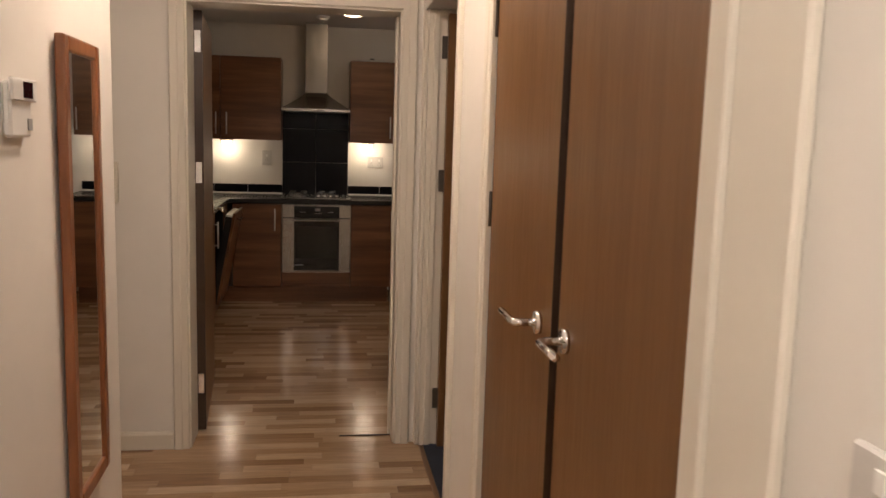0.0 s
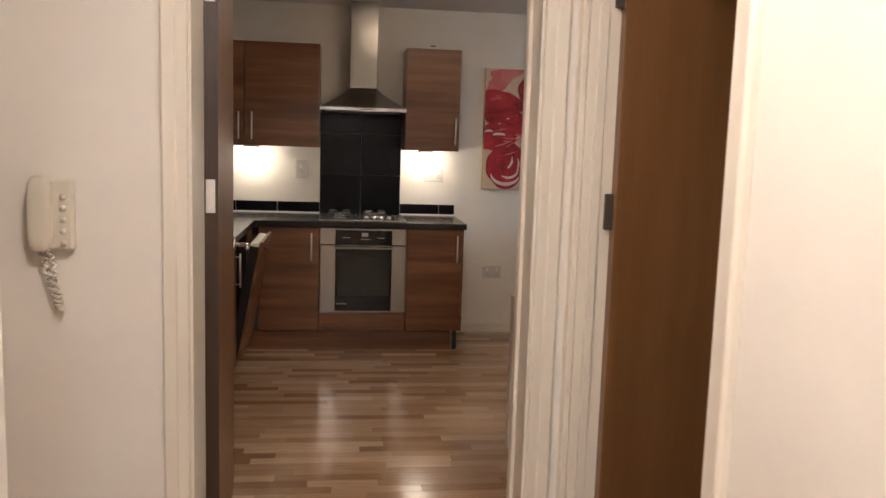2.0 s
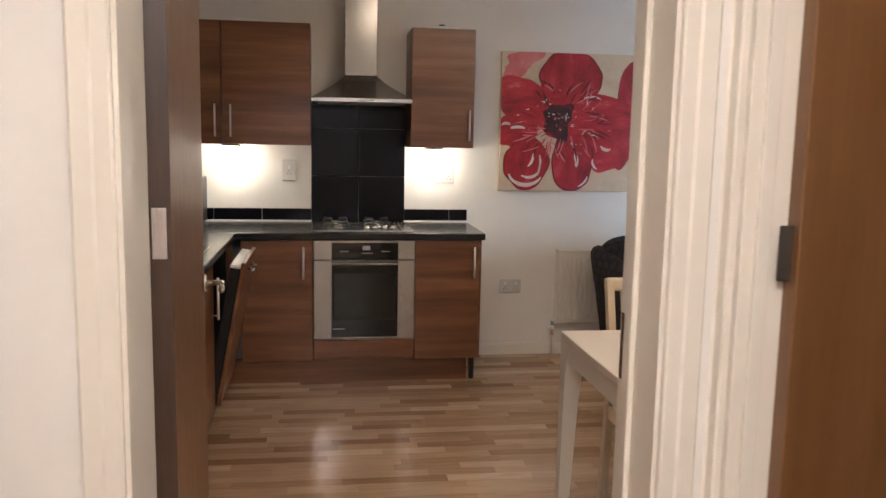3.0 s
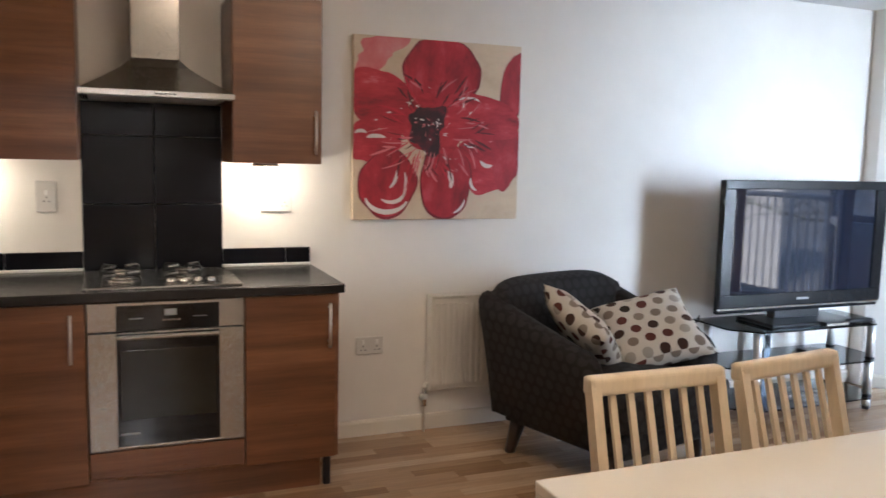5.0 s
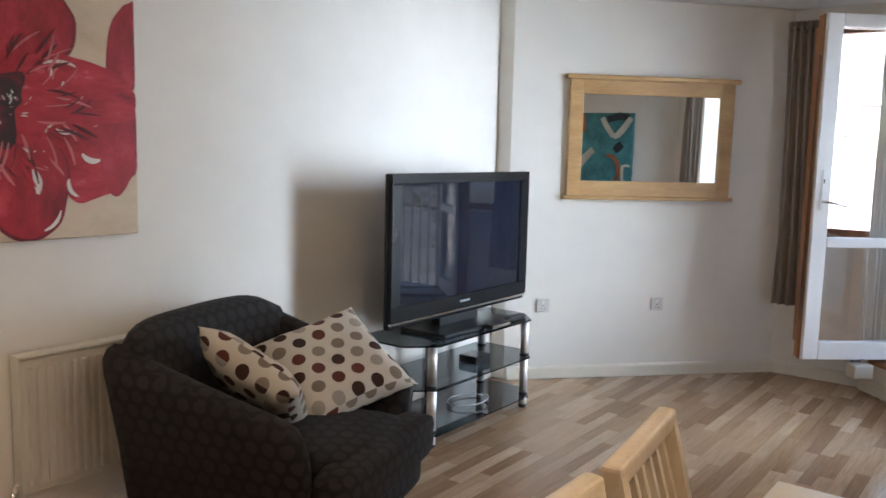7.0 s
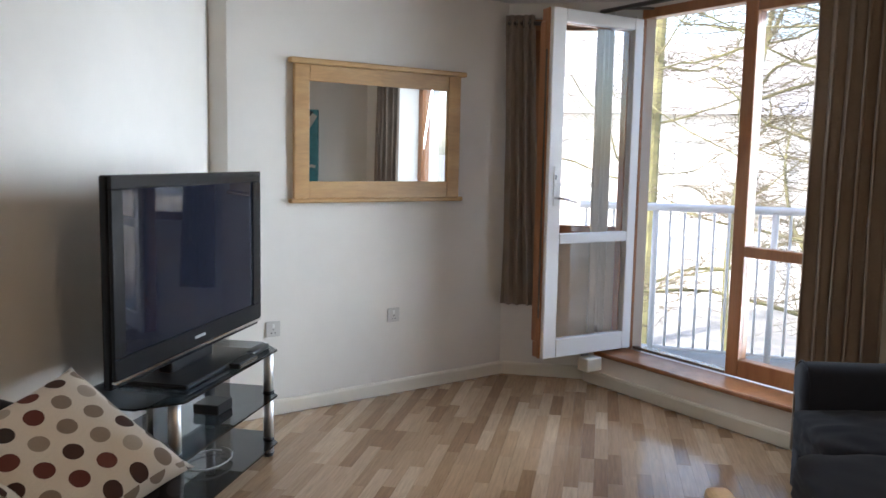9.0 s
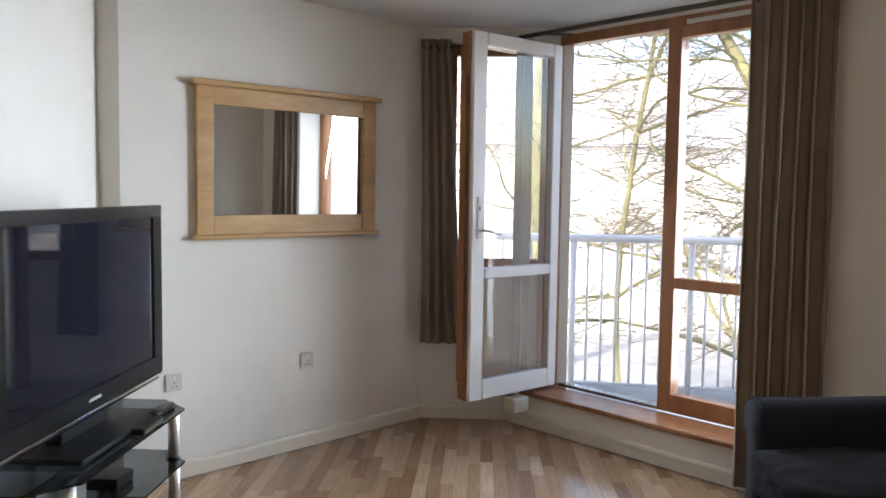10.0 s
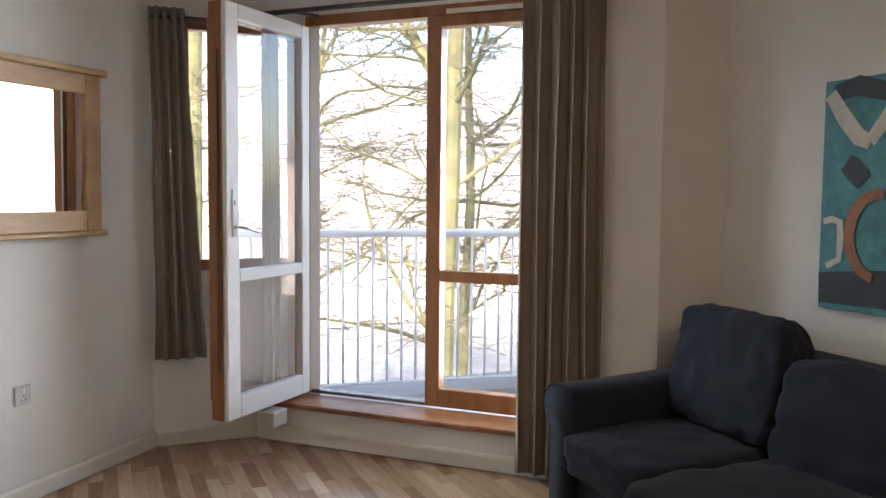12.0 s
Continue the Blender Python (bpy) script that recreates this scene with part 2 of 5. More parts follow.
GREY = paint("grey_mark", (0.30, 0.30, 0.30), 0.5)


# ---- building helpers ----
ROOT = {}


def thing(name, where, label, category, group="", turn=0.0, local=False, kind=""):
    ob = new(name)
    ob.matrix_world = pose(*where, 0, 0, turn)
    ROOT[ob] = None if local else pose(*where, 0, 0, turn).inverted()
    ob.empty_display_size = 0.05
    return tagged(ob, label, category, group, kind)


def part(name, bm, material, parent=None, label="", smooth=False, shadow=True):
    """Links bm as one mesh object under a thing or a part."""
    if parent is not None:
        inv = ROOT.get(parent)
        if inv is not None:
            bm.transform(inv)
    bmesh.ops.recalc_face_normals(bm, faces=bm.faces)
    me = bpy.data.meshes.new(name)
    bm.to_mesh(me)
    bm.free()
    for f in me.polygons:
        f.use_smooth = smooth
    me.materials.append(material)
    ob = new(name, me)
    if parent is not None:
        ob.parent = parent
        ROOT[ob] = ROOT.get(parent)
    if label:
        ob["label"] = label
    if not shadow:
        ob.visible_shadow = False
    return ob


def box(bm, x0, x1, y0, y1, z0, z1, bevel=0.0, seg=1):
    made = bmesh.ops.create_cube(bm, size=1.0)["verts"]
    for v in made:
        v.co = Vector(((x0 + x1) / 2 + v.co.x * (x1 - x0), (y0 + y1) / 2 + v.co.y * (y1 - y0), (z0 + z1) / 2 + v.co.z * (z1 - z0)))
    if bevel:
        edges = list({e for v in made for e in v.link_edges})
        bmesh.ops.bevel(bm, geom=edges, offset=bevel, segments=seg, affect="EDGES", profile=0.5)
    return bm


def slab(name, material, parent, x0, x1, y0, y1, z0, z1, bevel=0.002, label="", seg=1):
    return part(name, box(bmesh.new(), x0, x1, y0, y1, z0, z1, bevel, seg), material, parent, label)


def rod(bm, a, b, r0, r1=None, seg=12):
    a, b = Vector(a), Vector(b)
    r1 = r0 if r1 is None else r1
    m = Matrix.Translation((a + b) / 2) @ (b - a).to_track_quat("Z", "Y").to_matrix().to_4x4()
    bmesh.ops.create_cone(bm, cap_ends=True, segments=seg, radius1=r0, radius2=r1, depth=(b - a).length, matrix=m)
    return bm


def bar(name, material, parent, a, b, r0, r1=None, seg=12, label=""):
    return part(name, rod(bmesh.new(), a, b, r0, r1, seg), material, parent, label, True)


def loft(bm, rings, closed=True, caps=True):
    """A skin over rings of equal length."""
    rows = [[bm.verts.new(p) for p in ring] for ring in rings]
    n = len(rows[0])
    for a, b in zip(rows, rows[1:]):
        for i in range(n if closed else n - 1):
            j = (i + 1) % n
            bm.faces.new((a[i], a[j], b[j], b[i]))
    if caps:
        bm.faces.new(rows[0]), bm.faces.new(rows[-1])
    return bm


def tube(points, r, seg=8):
    """A round cord along points."""
    pts = [Vector(p) for p in points]
    rings = []
    for i, p in enumerate(pts):
        d = (pts[min(i + 1, len(pts) - 1)] - pts[max(i - 1, 0)]).normalized()
        side = d.cross(Vector((0.13, 0.31, 0.94))).normalized()
        up = side.cross(d)
        rings.append([p + r * (math.cos(k * math.tau / seg) * side + math.sin(k * math.tau / seg) * up) for k in range(seg)])
    return loft(bmesh.new(), rings)


def soft(bm, x0, x1, y0, y1, z0, z1, n=7, power=5.0, sag=0.0, ripple=0.0, scale=6.0, seed=0.0):
    """An upholstered block: a rounded box with a slightly uneven skin."""
    made = bmesh.ops.create_cube(bm, size=2.0)["verts"]
    geom = list({e for v in made for e in v.link_edges})
    bmesh.ops.subdivide_edges(bm, edges=geom, cuts=n, use_grid_fill=True)
    for v in bm.verts:
        c = v.co
        k = (abs(c.x) ** power + abs(c.y) ** power + abs(c.z) ** power) ** (1 / power)
        c = c / k
        w = noise.noise(c * scale + Vector((seed, seed, 0))) * ripple
        top = max(0.0, c.z) * (1 - c.x * c.x) * (1 - c.y * c.y)
        v.co = Vector(((x0 + x1) / 2 + c.x * (x1 - x0) / 2 + w * c.x, (y0 + y1) / 2 + c.y * (y1 - y0) / 2 + w * c.y,
                       (z0 + z1) / 2 + c.z * (z1 - z0) / 2 + w * c.z + sag * top))
    return bm


def box_uv(ob):
    """Flat mapping by the main direction of each face, in metres."""
    me = ob.data
    uv = me.uv_layers.new(name="cloth")
    for f in me.polygons:
        n = f.normal
        k = max(range(3), key=lambda i: abs(n[i]))
        a, b = [i for i in range(3) if i != k]
        for li in f.loop_indices:
            co = me.vertices[me.loops[li].vertex_index].co
            uv.data[li].uv = (co[a], co[b])
    return ob


def strip_wall(name, p, q, thick, z1, gaps=(), material=None, label="painted plaster wall"):
    """A wall whose inside face runs from p to q, thick to the right of that way; gaps: (s0, s1, z0, z1)."""
    p, q = Vector((*p, 0)), Vector((*q, 0))
    d = (q - p).normalized()
    length = (q - p).length
    m = Matrix.Translation(p) @ Matrix.Rotation(math.atan2(d.y, d.x), 4, "Z")
    bm = bmesh.new()
    at = 0.0
    for s0, s1, g0, g1 in sorted(gaps):
        if s0 > at:
            box(bm, at, s0, -thick, 0, 0, z1)
        if g0 > 0:
            box(bm, s0, s1, -thick, 0, 0, g0)
        if g1 < z1:
            box(bm, s0, s1, -thick, 0, g1, z1)
        at = s1
    if at < length:
        box(bm, at, length, -thick, 0, 0, z1)
    bm.transform(m)
    return tagged(part(name, bm, material or WALL), label, "wall", "", "structure")


# ---- the shell ----
H = 2.455
OUTLINE = [(-1.45, -1.65), (5.45, -1.65), (5.45, 4.11), (6.65, 5.31), (6.65, 6.35), (5.25, 7.77), (-1.45, 7.77)]


def sheet(name, z0, z1, material, label, category):
    bm = bmesh.new()
    low = [bm.verts.new((x, y, z0)) for x, y in OUTLINE]
    high = [bm.verts.new((x, y, z1)) for x, y in OUTLINE]
    bm.faces.new(low), bm.faces.new(high)
    for i in range(len(low)):
        j = (i + 1) % len(low)
        bm.faces.new((low[i], low[j], high[j], high[i]))
    return tagged(part(name, bm, material), label, category, "", "structure")


floor = sheet("floor", -0.25, -0.004, JOINT, "wood-effect laminate floor laid in narrow strips", "floor")
sheet("ceiling", H, H + 0.2, CEIL, "flat white painted ceiling", "ceiling")

strip_wall("wall_north", (4.98, 7.62), (-0.79, 7.62), 0.15, H, label="white painted wall behind the kitchen units and television")
strip_wall("wall_nib", (5.15, 7.517), (4.975, 7.517), 0.25, H, label="narrow painted wall return")
strip_wall("wall_northeast", (6.408, 6.226), (4.975, 7.517), 0.2, H, label="slanting cream wall behind the framed mirror")
strip_wall("wall_east", (6.402, 5.30), (6.402, 6.30), 0.25, H, [(0.12, 0.78, 0.96, 2.36)], label="short painted wall with a narrow window")
strip_wall("wall_southeast", (4.81, 3.60), (4.81, 4.10), 0.3, H, label="painted wall return beside the long curtain")
strip_wall("wall_south", (2.60, 3.73), (5.30, 3.73), 0.15, H, label="painted wall behind the sofa")
strip_wall("wall_west", (-0.79, 7.77), (-0.79, 3.60), 0.15, H, label="painted wall behind the sink run")
strip_wall("wall_hall_end", (-1.40, 3.85), (2.65, 3.85), 0.20, H, [(1.40, 2.365, 0.0, 2.05)], label="painted wall round the kitchen doorway")
strip_wall("wall_hall_left", (-0.04, 2.53), (-0.04, -1.50), 0.12, H, label="cream painted hall wall")
strip_wall("wall_alcove_south", (-1.30, 2.53), (-0.16, 2.53), 0.12, H, label="painted alcove wall")
strip_wall("wall_alcove_west", (-1.30, 3.66), (-1.30, 2.40), 0.12, H, label="painted alcove wall")
strip_wall("wall_hall_right", (1.075, -1.50), (1.075, 3.66), 0.12, H, [(2.31, 3.62, 0.0, 2.05), (4.22, 5.12, 0.0, 2.05)], label="cream painted hall wall with doorways")
strip_wall("wall_hall_south", (-0.16, -1.50), (1.2, -1.50), 0.12, H, label="painted wall closing the hall")
strip_wall("wall_bedroom_east", (3.60, 0.90), (3.60, 3.66), 0.12, H, label="painted bedroom wall")
strip_wall("wall_bedroom_south", (1.19, 2.30), (3.62, 2.30), 0.12, H, label="painted bedroom wall")
strip_wall("wall_cupboard", (1.75, 0.70), (1.75, 2.20), 0.1, H, label="painted cupboard back wall")
tagged(slab("bedroom_carpet", CARPET, None, 1.10, 3.60, 2.30, 3.65, -0.003, 0.006, 0.0), "dark blue bedroom carpet", "carpet", "", "structure")

# bay: u runs along the window, n outwards
R2 = math.sqrt(0.5)


def bay(u, n, z):
    return Vector(((u + n) * R2, (u - n) * R2, z))


BAY = Matrix.Rotation(radians(45), 4, "Z")


def bay_box(bm, u0, u1, n0, n1, z0, z1, bevel=0.0):
    """A box in the bay's own axes."""
    part_bm = bmesh.new()
    box(part_bm, u0, u1, -n1, -n0, z0, z1, bevel)
    part_bm.transform(BAY)
    me = bpy.data.meshes.new("tmp")
    part_bm.to_mesh(me)
    part_bm.free()
    bm.from_mesh(me)
    bpy.data.meshes.remove(me)
    return bm


def bay_slab(name, material, parent, u0, u1, n0, n1, z0, z1, bevel=0.002, label="", shadow=True):
    return part(name, bay_box(bmesh.new(), u0, u1, n0, n1, z0, z1, bevel), material, parent, label, False, shadow)


U0, UM, U1 = 6.83, 7.571, 8.315
NP, NW = 0.50, 0.72
for nm, lab, q in (("wall_bay", "low painted plinth wall under the balcony window", (U0, 8.52, NP, 0.95, 0.0, 0.195)), ("wall_bay_side", "painted wall beside the balcony window", (6.30, U0, NP, 0.95, 0.0, H)), ("wall_bay_head", "painted strip over the balcony window", (U0, 8.46, NW, 0.95, 2.405, H))):
    tagged(part(nm, bay_box(bmesh.new(), *q), WALL), lab, "wall", "", "structure")

# ---- window, balcony door and balcony ----
win = thing("window_1", bay(7.57, 0.75, 0.225), "wood-framed balcony window with one leaf swung open", "window", kind="structure")
bay_slab("window_frame", TEAK, win, U0, 8.45, NW, NW + 0.09, 2.345, 2.405, 0.004)
bay_slab("window_frame", TEAK, win, U1, 8.38, NW, NW + 0.09, 0.225, 2.345, 0.004)
bay_slab("window_frame", TEAK, win, U0, U0 + 0.06, NW, NW + 0.09, 0.225, 2.345, 0.004)
bay_slab("threshold_bar", STEEL, win, UM, U1, NW + 0.02, NW + 0.08, 0.225, 0.245, 0.003)
bay_slab("head_trim", GLOSS, win, U0 + 0.12, UM - 0.11, NW - 0.012, NW, 2.352, 2.378, 0.003, "pale trickle vent strip")
fix = part("fixed_leaf", bay_box(bmesh.new(), UM - 0.085, UM, NW - 0.01, NW + 0.07, 0.235, 2.345, 0.004), TEAK, win)
bay_slab("rail", TEAK, fix, U0 + 0.06, UM - 0.085, NW - 0.01, NW + 0.06, 0.235, 0.335, 0.004)
bay_slab("rail", TEAK, fix, U0 + 0.06, UM - 0.085, NW - 0.01, NW + 0.06, 0.925, 0.985, 0.004)
bay_slab("rail", TEAK, fix, U0 + 0.06, UM - 0.085, NW - 0.01, NW + 0.06, 2.285, 2.345, 0.004)
bay_slab("pane", GLASS, fix, U0 + 0.06, UM - 0.085, NW + 0.02, NW + 0.026, 0.335, 0.925, 0.0, "", False)
bay_slab("pane", GLASS, fix, U0 + 0.06, UM - 0.085, NW + 0.02, NW + 0.026, 0.985, 2.285, 0.0, "", False)
tagged(bay_slab("window_sill", TEAK, None, 6.72, 8.40, NP - 0.03, NW, 0.197, 0.225, 0.006), "varnished wooden window board", "sill", "", "structure")

# the open leaf stands square to the window; its own x runs from the hinge to the free edge
leaf = thing("balcony_door", (6.385, 5.407, 0.245), "open balcony door leaf, white outside and wooden at the edge", "door", turn=132.7, local=True)
LW, LH = 0.724, 2.09


def leaf_slab(name, material, x0, x1, z0, z1, y0=0.0, y1=0.05, parent=leaf, bevel=0.005, label="", shadow=True):
    return part(name, box(bmesh.new(), x0, x1, y0, y1, z0, z1, bevel), material, parent, label, False, shadow)


leaf_slab("stile", UPVC, 0.0, 0.075, 0.0, LH)
leaf_slab("stile", UPVC, LW - 0.10, LW, 0.0, LH)
leaf_slab("rail", UPVC, 0.075, LW - 0.10, 0.0, 0.115)
leaf_slab("rail", UPVC, 0.075, LW - 0.10, LH - 0.075, LH)
leaf_slab("rail", UPVC, 0.075, LW - 0.10, 0.70, 0.762)
leaf_slab("wood_facing", TEAK, 0.06, LW, 0.0, 0.10, -0.058, -0.001)
leaf_slab("wood_facing", TEAK, 0.06, LW, LH - 0.075, LH, -0.058, -0.001)
leaf_slab("wood_facing", TEAK, 0.04, 0.076, 0.10, LH - 0.075, -0.058, -0.001)
leaf_slab("wood_facing", TEAK, LW - 0.10, LW + 0.012, 0.10, LH - 0.075, -0.058, -0.001)
leaf_slab("edge_strip", TEAK, LW, LW + 0.012, 0.0, LH, -0.001, 0.028, label="dark wooden closing edge")
leaf_slab("lock_strip", BRASS, LW + 0.012, LW + 0.0145, 0.25, 1.85, 0.004, 0.02, bevel=0.0)
leaf_slab("pane", GLASS, 0.075, LW - 0.10, 0.115, 0.70, 0.018, 0.024, bevel=0.0, shadow=False)
leaf_slab("pane", GLASS, 0.075, LW - 0.10, 0.762, LH - 0.075, 0.018, 0.024, bevel=0.0, shadow=False)
hp = leaf_slab("handle_plate", UPVC, LW - 0.065, LW - 0.035, 0.93, 1.17, 0.05, 0.058, label="white handle plate with a keyhole")
part("keyhole", box(bmesh.new(), LW - 0.054, LW - 0.046, 0.0575, 0.0588, 1.09, 1.115), BLACK, hp)
part("lever", tube([(LW - 0.05, 0.055, 0.98), (LW - 0.05, 0.10, 0.98), (LW - 0.09, 0.105, 0.975), (LW - 0.18, 0.105, 0.955)], 0.009), CHROME, hp, "", True)
ip = leaf_slab("handle_plate", CHROME, LW - 0.065, LW - 0.035, 0.93, 1.17, -0.066, -0.058, label="chrome lever handle plate")
part("lever", tube([(LW - 0.05, -0.063, 0.98), (LW - 0.05, -0.108, 0.98), (LW - 0.09, -0.113, 0.975), (LW - 0.18, -0.113, 0.955)], 0.009), CHROME, ip, "", True)

hold = thing("door_holder", (6.16, 5.60, 0.13), "small pale block fixed to the wall under the open leaf", "door stop", turn=45.0, local=True)
part("block", box(bmesh.new(), -0.045, 0.045, -0.03, 0.10, 0.0, 0.085, 0.006), CREAM, hold)
part("hook", box(bmesh.new(), 0.055, 0.075, -0.01, 0.05, 0.05, 0.10, 0.004), GREY, hold)

side = thing("window_2", (6.5, 5.79, 0.96), "narrow wooden side window behind a short curtain", "window", kind="structure")
for y0, y1, z0, z1 in ((5.42, 6.08, 0.96, 1.02), (5.42, 6.08, 2.29, 2.36), (5.42, 5.46, 1.02, 2.29), (6.02, 6.08, 1.02, 2.29)):
    slab("window_frame", TEAK, side, 6.46, 6.53, y0, y1, z0, z1, 0.003)
part("pane", box(bmesh.new(), 6.49, 6.496, 5.46, 6.02, 1.02, 2.29), GLASS, side, "", False, False)

# ---- curtains ----


def curtain(name, base, along, out, width, z0, z1, folds, depth, label, flare=0.0, seed=1.0, cloth_mat=None):
    """Hanging cloth with uneven pleats, along one way of the plan."""
    ob = thing(name, (*base, z0), label, "curtain", "window curtains", local=True)
    a, o = Vector((*along, 0)).normalized(), Vector((*out, 0)).normalized()
    cols, rows = folds * 14, 26
    bm = bmesh.new()
    grid = []
    for r in range(rows + 1):
        t = r / rows
        line = []
        for c in range(cols + 1):
            s = c / cols
            wob = noise.noise(Vector((s * 3.1 + seed, t * 1.3, seed))) * 2.0
            ph = s * folds * math.tau + wob
            dd = depth * (0.72 + 0.28 * (1 - t)) * (0.75 + 0.5 * noise.noise(Vector((s * 5 + seed, 0.4, 2.0))))
            w = width * (1 + flare * (1 - t))
            p = a * (s * w + 0.012 * math.sin(2 * ph)) + o * (dd * math.sin(ph) + 0.02 * noise.noise(Vector((s * 4, t * 3, seed))) * (1 - t))
            line.append(bm.verts.new((p.x, p.y, (z1 - z0) * t)))
        grid.append(line)
    for g, h in zip(grid, grid[1:]):
        for c in range(cols):
            bm.faces.new((g[c], g[c + 1], h[c + 1], h[c]))
    drop = part("drop", bm, cloth_mat or TAUPE, ob, "", True)
    sol = drop.modifiers.new("thick", "SOLIDIFY")
    sol.thickness = 0.004
    for k in range(folds):
        q = a * ((k + 0.5) / folds * width)
        ring = bmesh.new()
        rings = []
        for i in range(12):
            an = i * math.tau / 12
            c = Vector((q.x, q.y, z1 - z0 - 0.05)) + 0.026 * (math.cos(an) * o + math.sin(an) * Vector((0, 0, 1)))
            rad = (c - Vector((q.x, q.y, z1 - z0 - 0.05))).normalized()
            rings.append([c + 0.006 * (math.cos(j * math.tau / 6) * rad + math.sin(j * math.tau / 6) * a) for j in range(6)])
        rings.append(rings[0])
        part("eyelet", loft(ring, rings, True, False), STEEL, ob, "", True)
    return ob


b0 = bay(6.56, 0.445, 0)
curtain("curtain", (b0.x, b0.y), (1, 1), (1, -1), 0.405, 0.03, 2.42, 5, 0.042, "long taupe eyelet curtain drawn to the side of the window", 0.0, 3.0)
curtain("curtain", (6.29, 6.225), (0, -1), (1, 0), 0.165, 0.50, 2.36, 4, 0.04, "shorter taupe eyelet curtain beside the narrow window", 0.62, 8.0)
curtain("curtain", (6.255, 5.645), (1, -1), (1, 1), 0.12, 0.26, 2.38, 3, 0.03, "pale-lined curtain bunched behind the opened balcony door", 0.0, 5.0, LINING)
pole = thing("curtain_pole", bay(7.3, 0.44, 2.37), "dark metal curtain pole above the balcony window", "curtain pole")
a, b = bay(6.5, 0.445, 2.37), bay(8.42, 0.445, 2.37)
bar("tube", BRASS, pole, a, b, 0.014)
bar("finial", BRASS, pole, a - (b - a).normalized() * 0.05, a, 0.024)
for u in (6.62, 8.25):
    bar("bracket", BRASS, pole, bay(u, 0.445, 2.37), bay(u, NW - 0.001, 2.40), 0.009)
pole2 = thing("curtain_pole", (6.30, 6.0, 2.31), "short metal curtain pole above the narrow window", "curtain pole")
bar("tube", BRASS, pole2, (6.30, 6.235, 2.31), (6.30, 5.60, 2.31), 0.013)
bar("bracket", BRASS, pole2, (6.30, 5.66, 2.31), (6.402, 5.66, 2.31), 0.008)
bar("bracket", BRASS, pole2, (6.30, 6.16, 2.31), (6.402, 6.16, 2.31), 0.008)

# ---- outside ----
rail = thing("balcony_railing", (6.9, 4.6, 0.08), "white painted metal balcony railing", "railing")
ra, rb = Vector((7.02, 5.75, 0)), Vector((6.70, 3.30, 0))
Z = Vector((0, 0, 1))
bar("top_rail", RAILPAINT, rail, ra + Z * 1.135, rb + Z * 1.135, 0.028)
bar("bottom_rail", RAILPAINT, rail, ra + Z * 0.13, rb + Z * 0.13, 0.012)
for i in range(25):
    p = ra.lerp(rb, (i + 0.5) / 25)
    thick = 0.022 if i % 8 == 5 else 0.0095
    bar("baluster", RAILPAINT, rail, p + Z * (0.08 if thick > 0.02 else 0.13), p + Z * 1.135, thick, None, 8)
bm = bmesh.new()
box(bm, 6.66, 7.12, 3.2, 5.9, -0.12, 0.08, 0.01)
bay_box(bm, 6.3, 8.4, 0.955, 1.5, -0.12, 0.07)
tagged(part("balcony_slab", bm, CONCRETE), "pale concrete balcony floor slab", "balcony", "", "structure")
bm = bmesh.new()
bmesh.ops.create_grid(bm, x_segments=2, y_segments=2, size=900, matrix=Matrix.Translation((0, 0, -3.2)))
tagged(part("ground", bm, ASPHALT), "street asphalt below the balcony, coloured lighter to look sunlit", "ground", "", "structure")

# ---- kitchen ----


def pull(parent, x, y, z0, z1, axis="y", name="handle"):
    """A straight bar handle on two pegs."""
    h = bmesh.new()
    o = Vector((0, -0.03, 0)) if axis == "y" else Vector((0.03, 0, 0))
    base = Vector((x, y, 0))
    rod(h, base + o + Z * z0, base + o + Z * z1, 0.006)
    for z in (z0 + 0.02, z1 - 0.02):
        rod(h, base + Z * z, base + o + Z * z, 0.004, None, 8)
    return part(name, h, SATIN, parent, "brushed steel bar handle", True)


YF, XL = 7.015, -0.19


def base_unit(x0, x1, label):
    u = thing("base_cabinet", ((x0 + x1) / 2, 7.3, 0.14), label, "cabinet", "kitchen base cabinets")
    slab("body", WALNUT, u, x0, x1, YF + 0.022, 7.60, 0.14, 0.868, 0.001)
    d = slab("door", WALNUT, u, x0 + 0.002, x1 - 0.002, YF, YF + 0.019, 0.145, 0.866, 0.0015)
    return u, d


u, d = base_unit(-0.147, 0.266, "walnut-effect base cabinet beside the oven")
pull(d, 0.213, YF, 0.64, 0.83)
u, d = base_unit(0.869, 1.256, "walnut-effect base cabinet at the end of the worktop")
pull(d, 1.222, YF, 0.64, 0.83)
slab("end_panel", WALNUT, u, 1.257, 1.272, YF + 0.022, 7.60, 0.14, 0.868, 0.001)
leg = slab("leg", BLACK, u, 1.215, 1.245, YF + 0.045, YF + 0.075, 0.0, 0.14, 0.003)
oh = thing("oven_housing", (0.567, 7.3, 0.14), "walnut-effect oven housing with a panel under the oven", "cabinet", "kitchen base cabinets")
slab("body", WALNUT, oh, 0.269, 0.866, YF + 0.022, 7.60, 0.14, 0.27, 0.001)
slab("panel", WALNUT, oh, 0.270, 0.865, YF, YF + 0.019, 0.163, 0.268, 0.0015)
ov = thing("oven", (0.567, 7.3, 0.272), "built-in stainless steel electric oven with a black glass door", "oven")
slab("body", BLACK, ov, 0.272, 0.864, YF + 0.03, 7.55, 0.272, 0.866, 0.001)
slab("control_panel", STEEL, ov, 0.270, 0.866, YF - 0.002, YF + 0.028, 0.752, 0.866, 0.002)
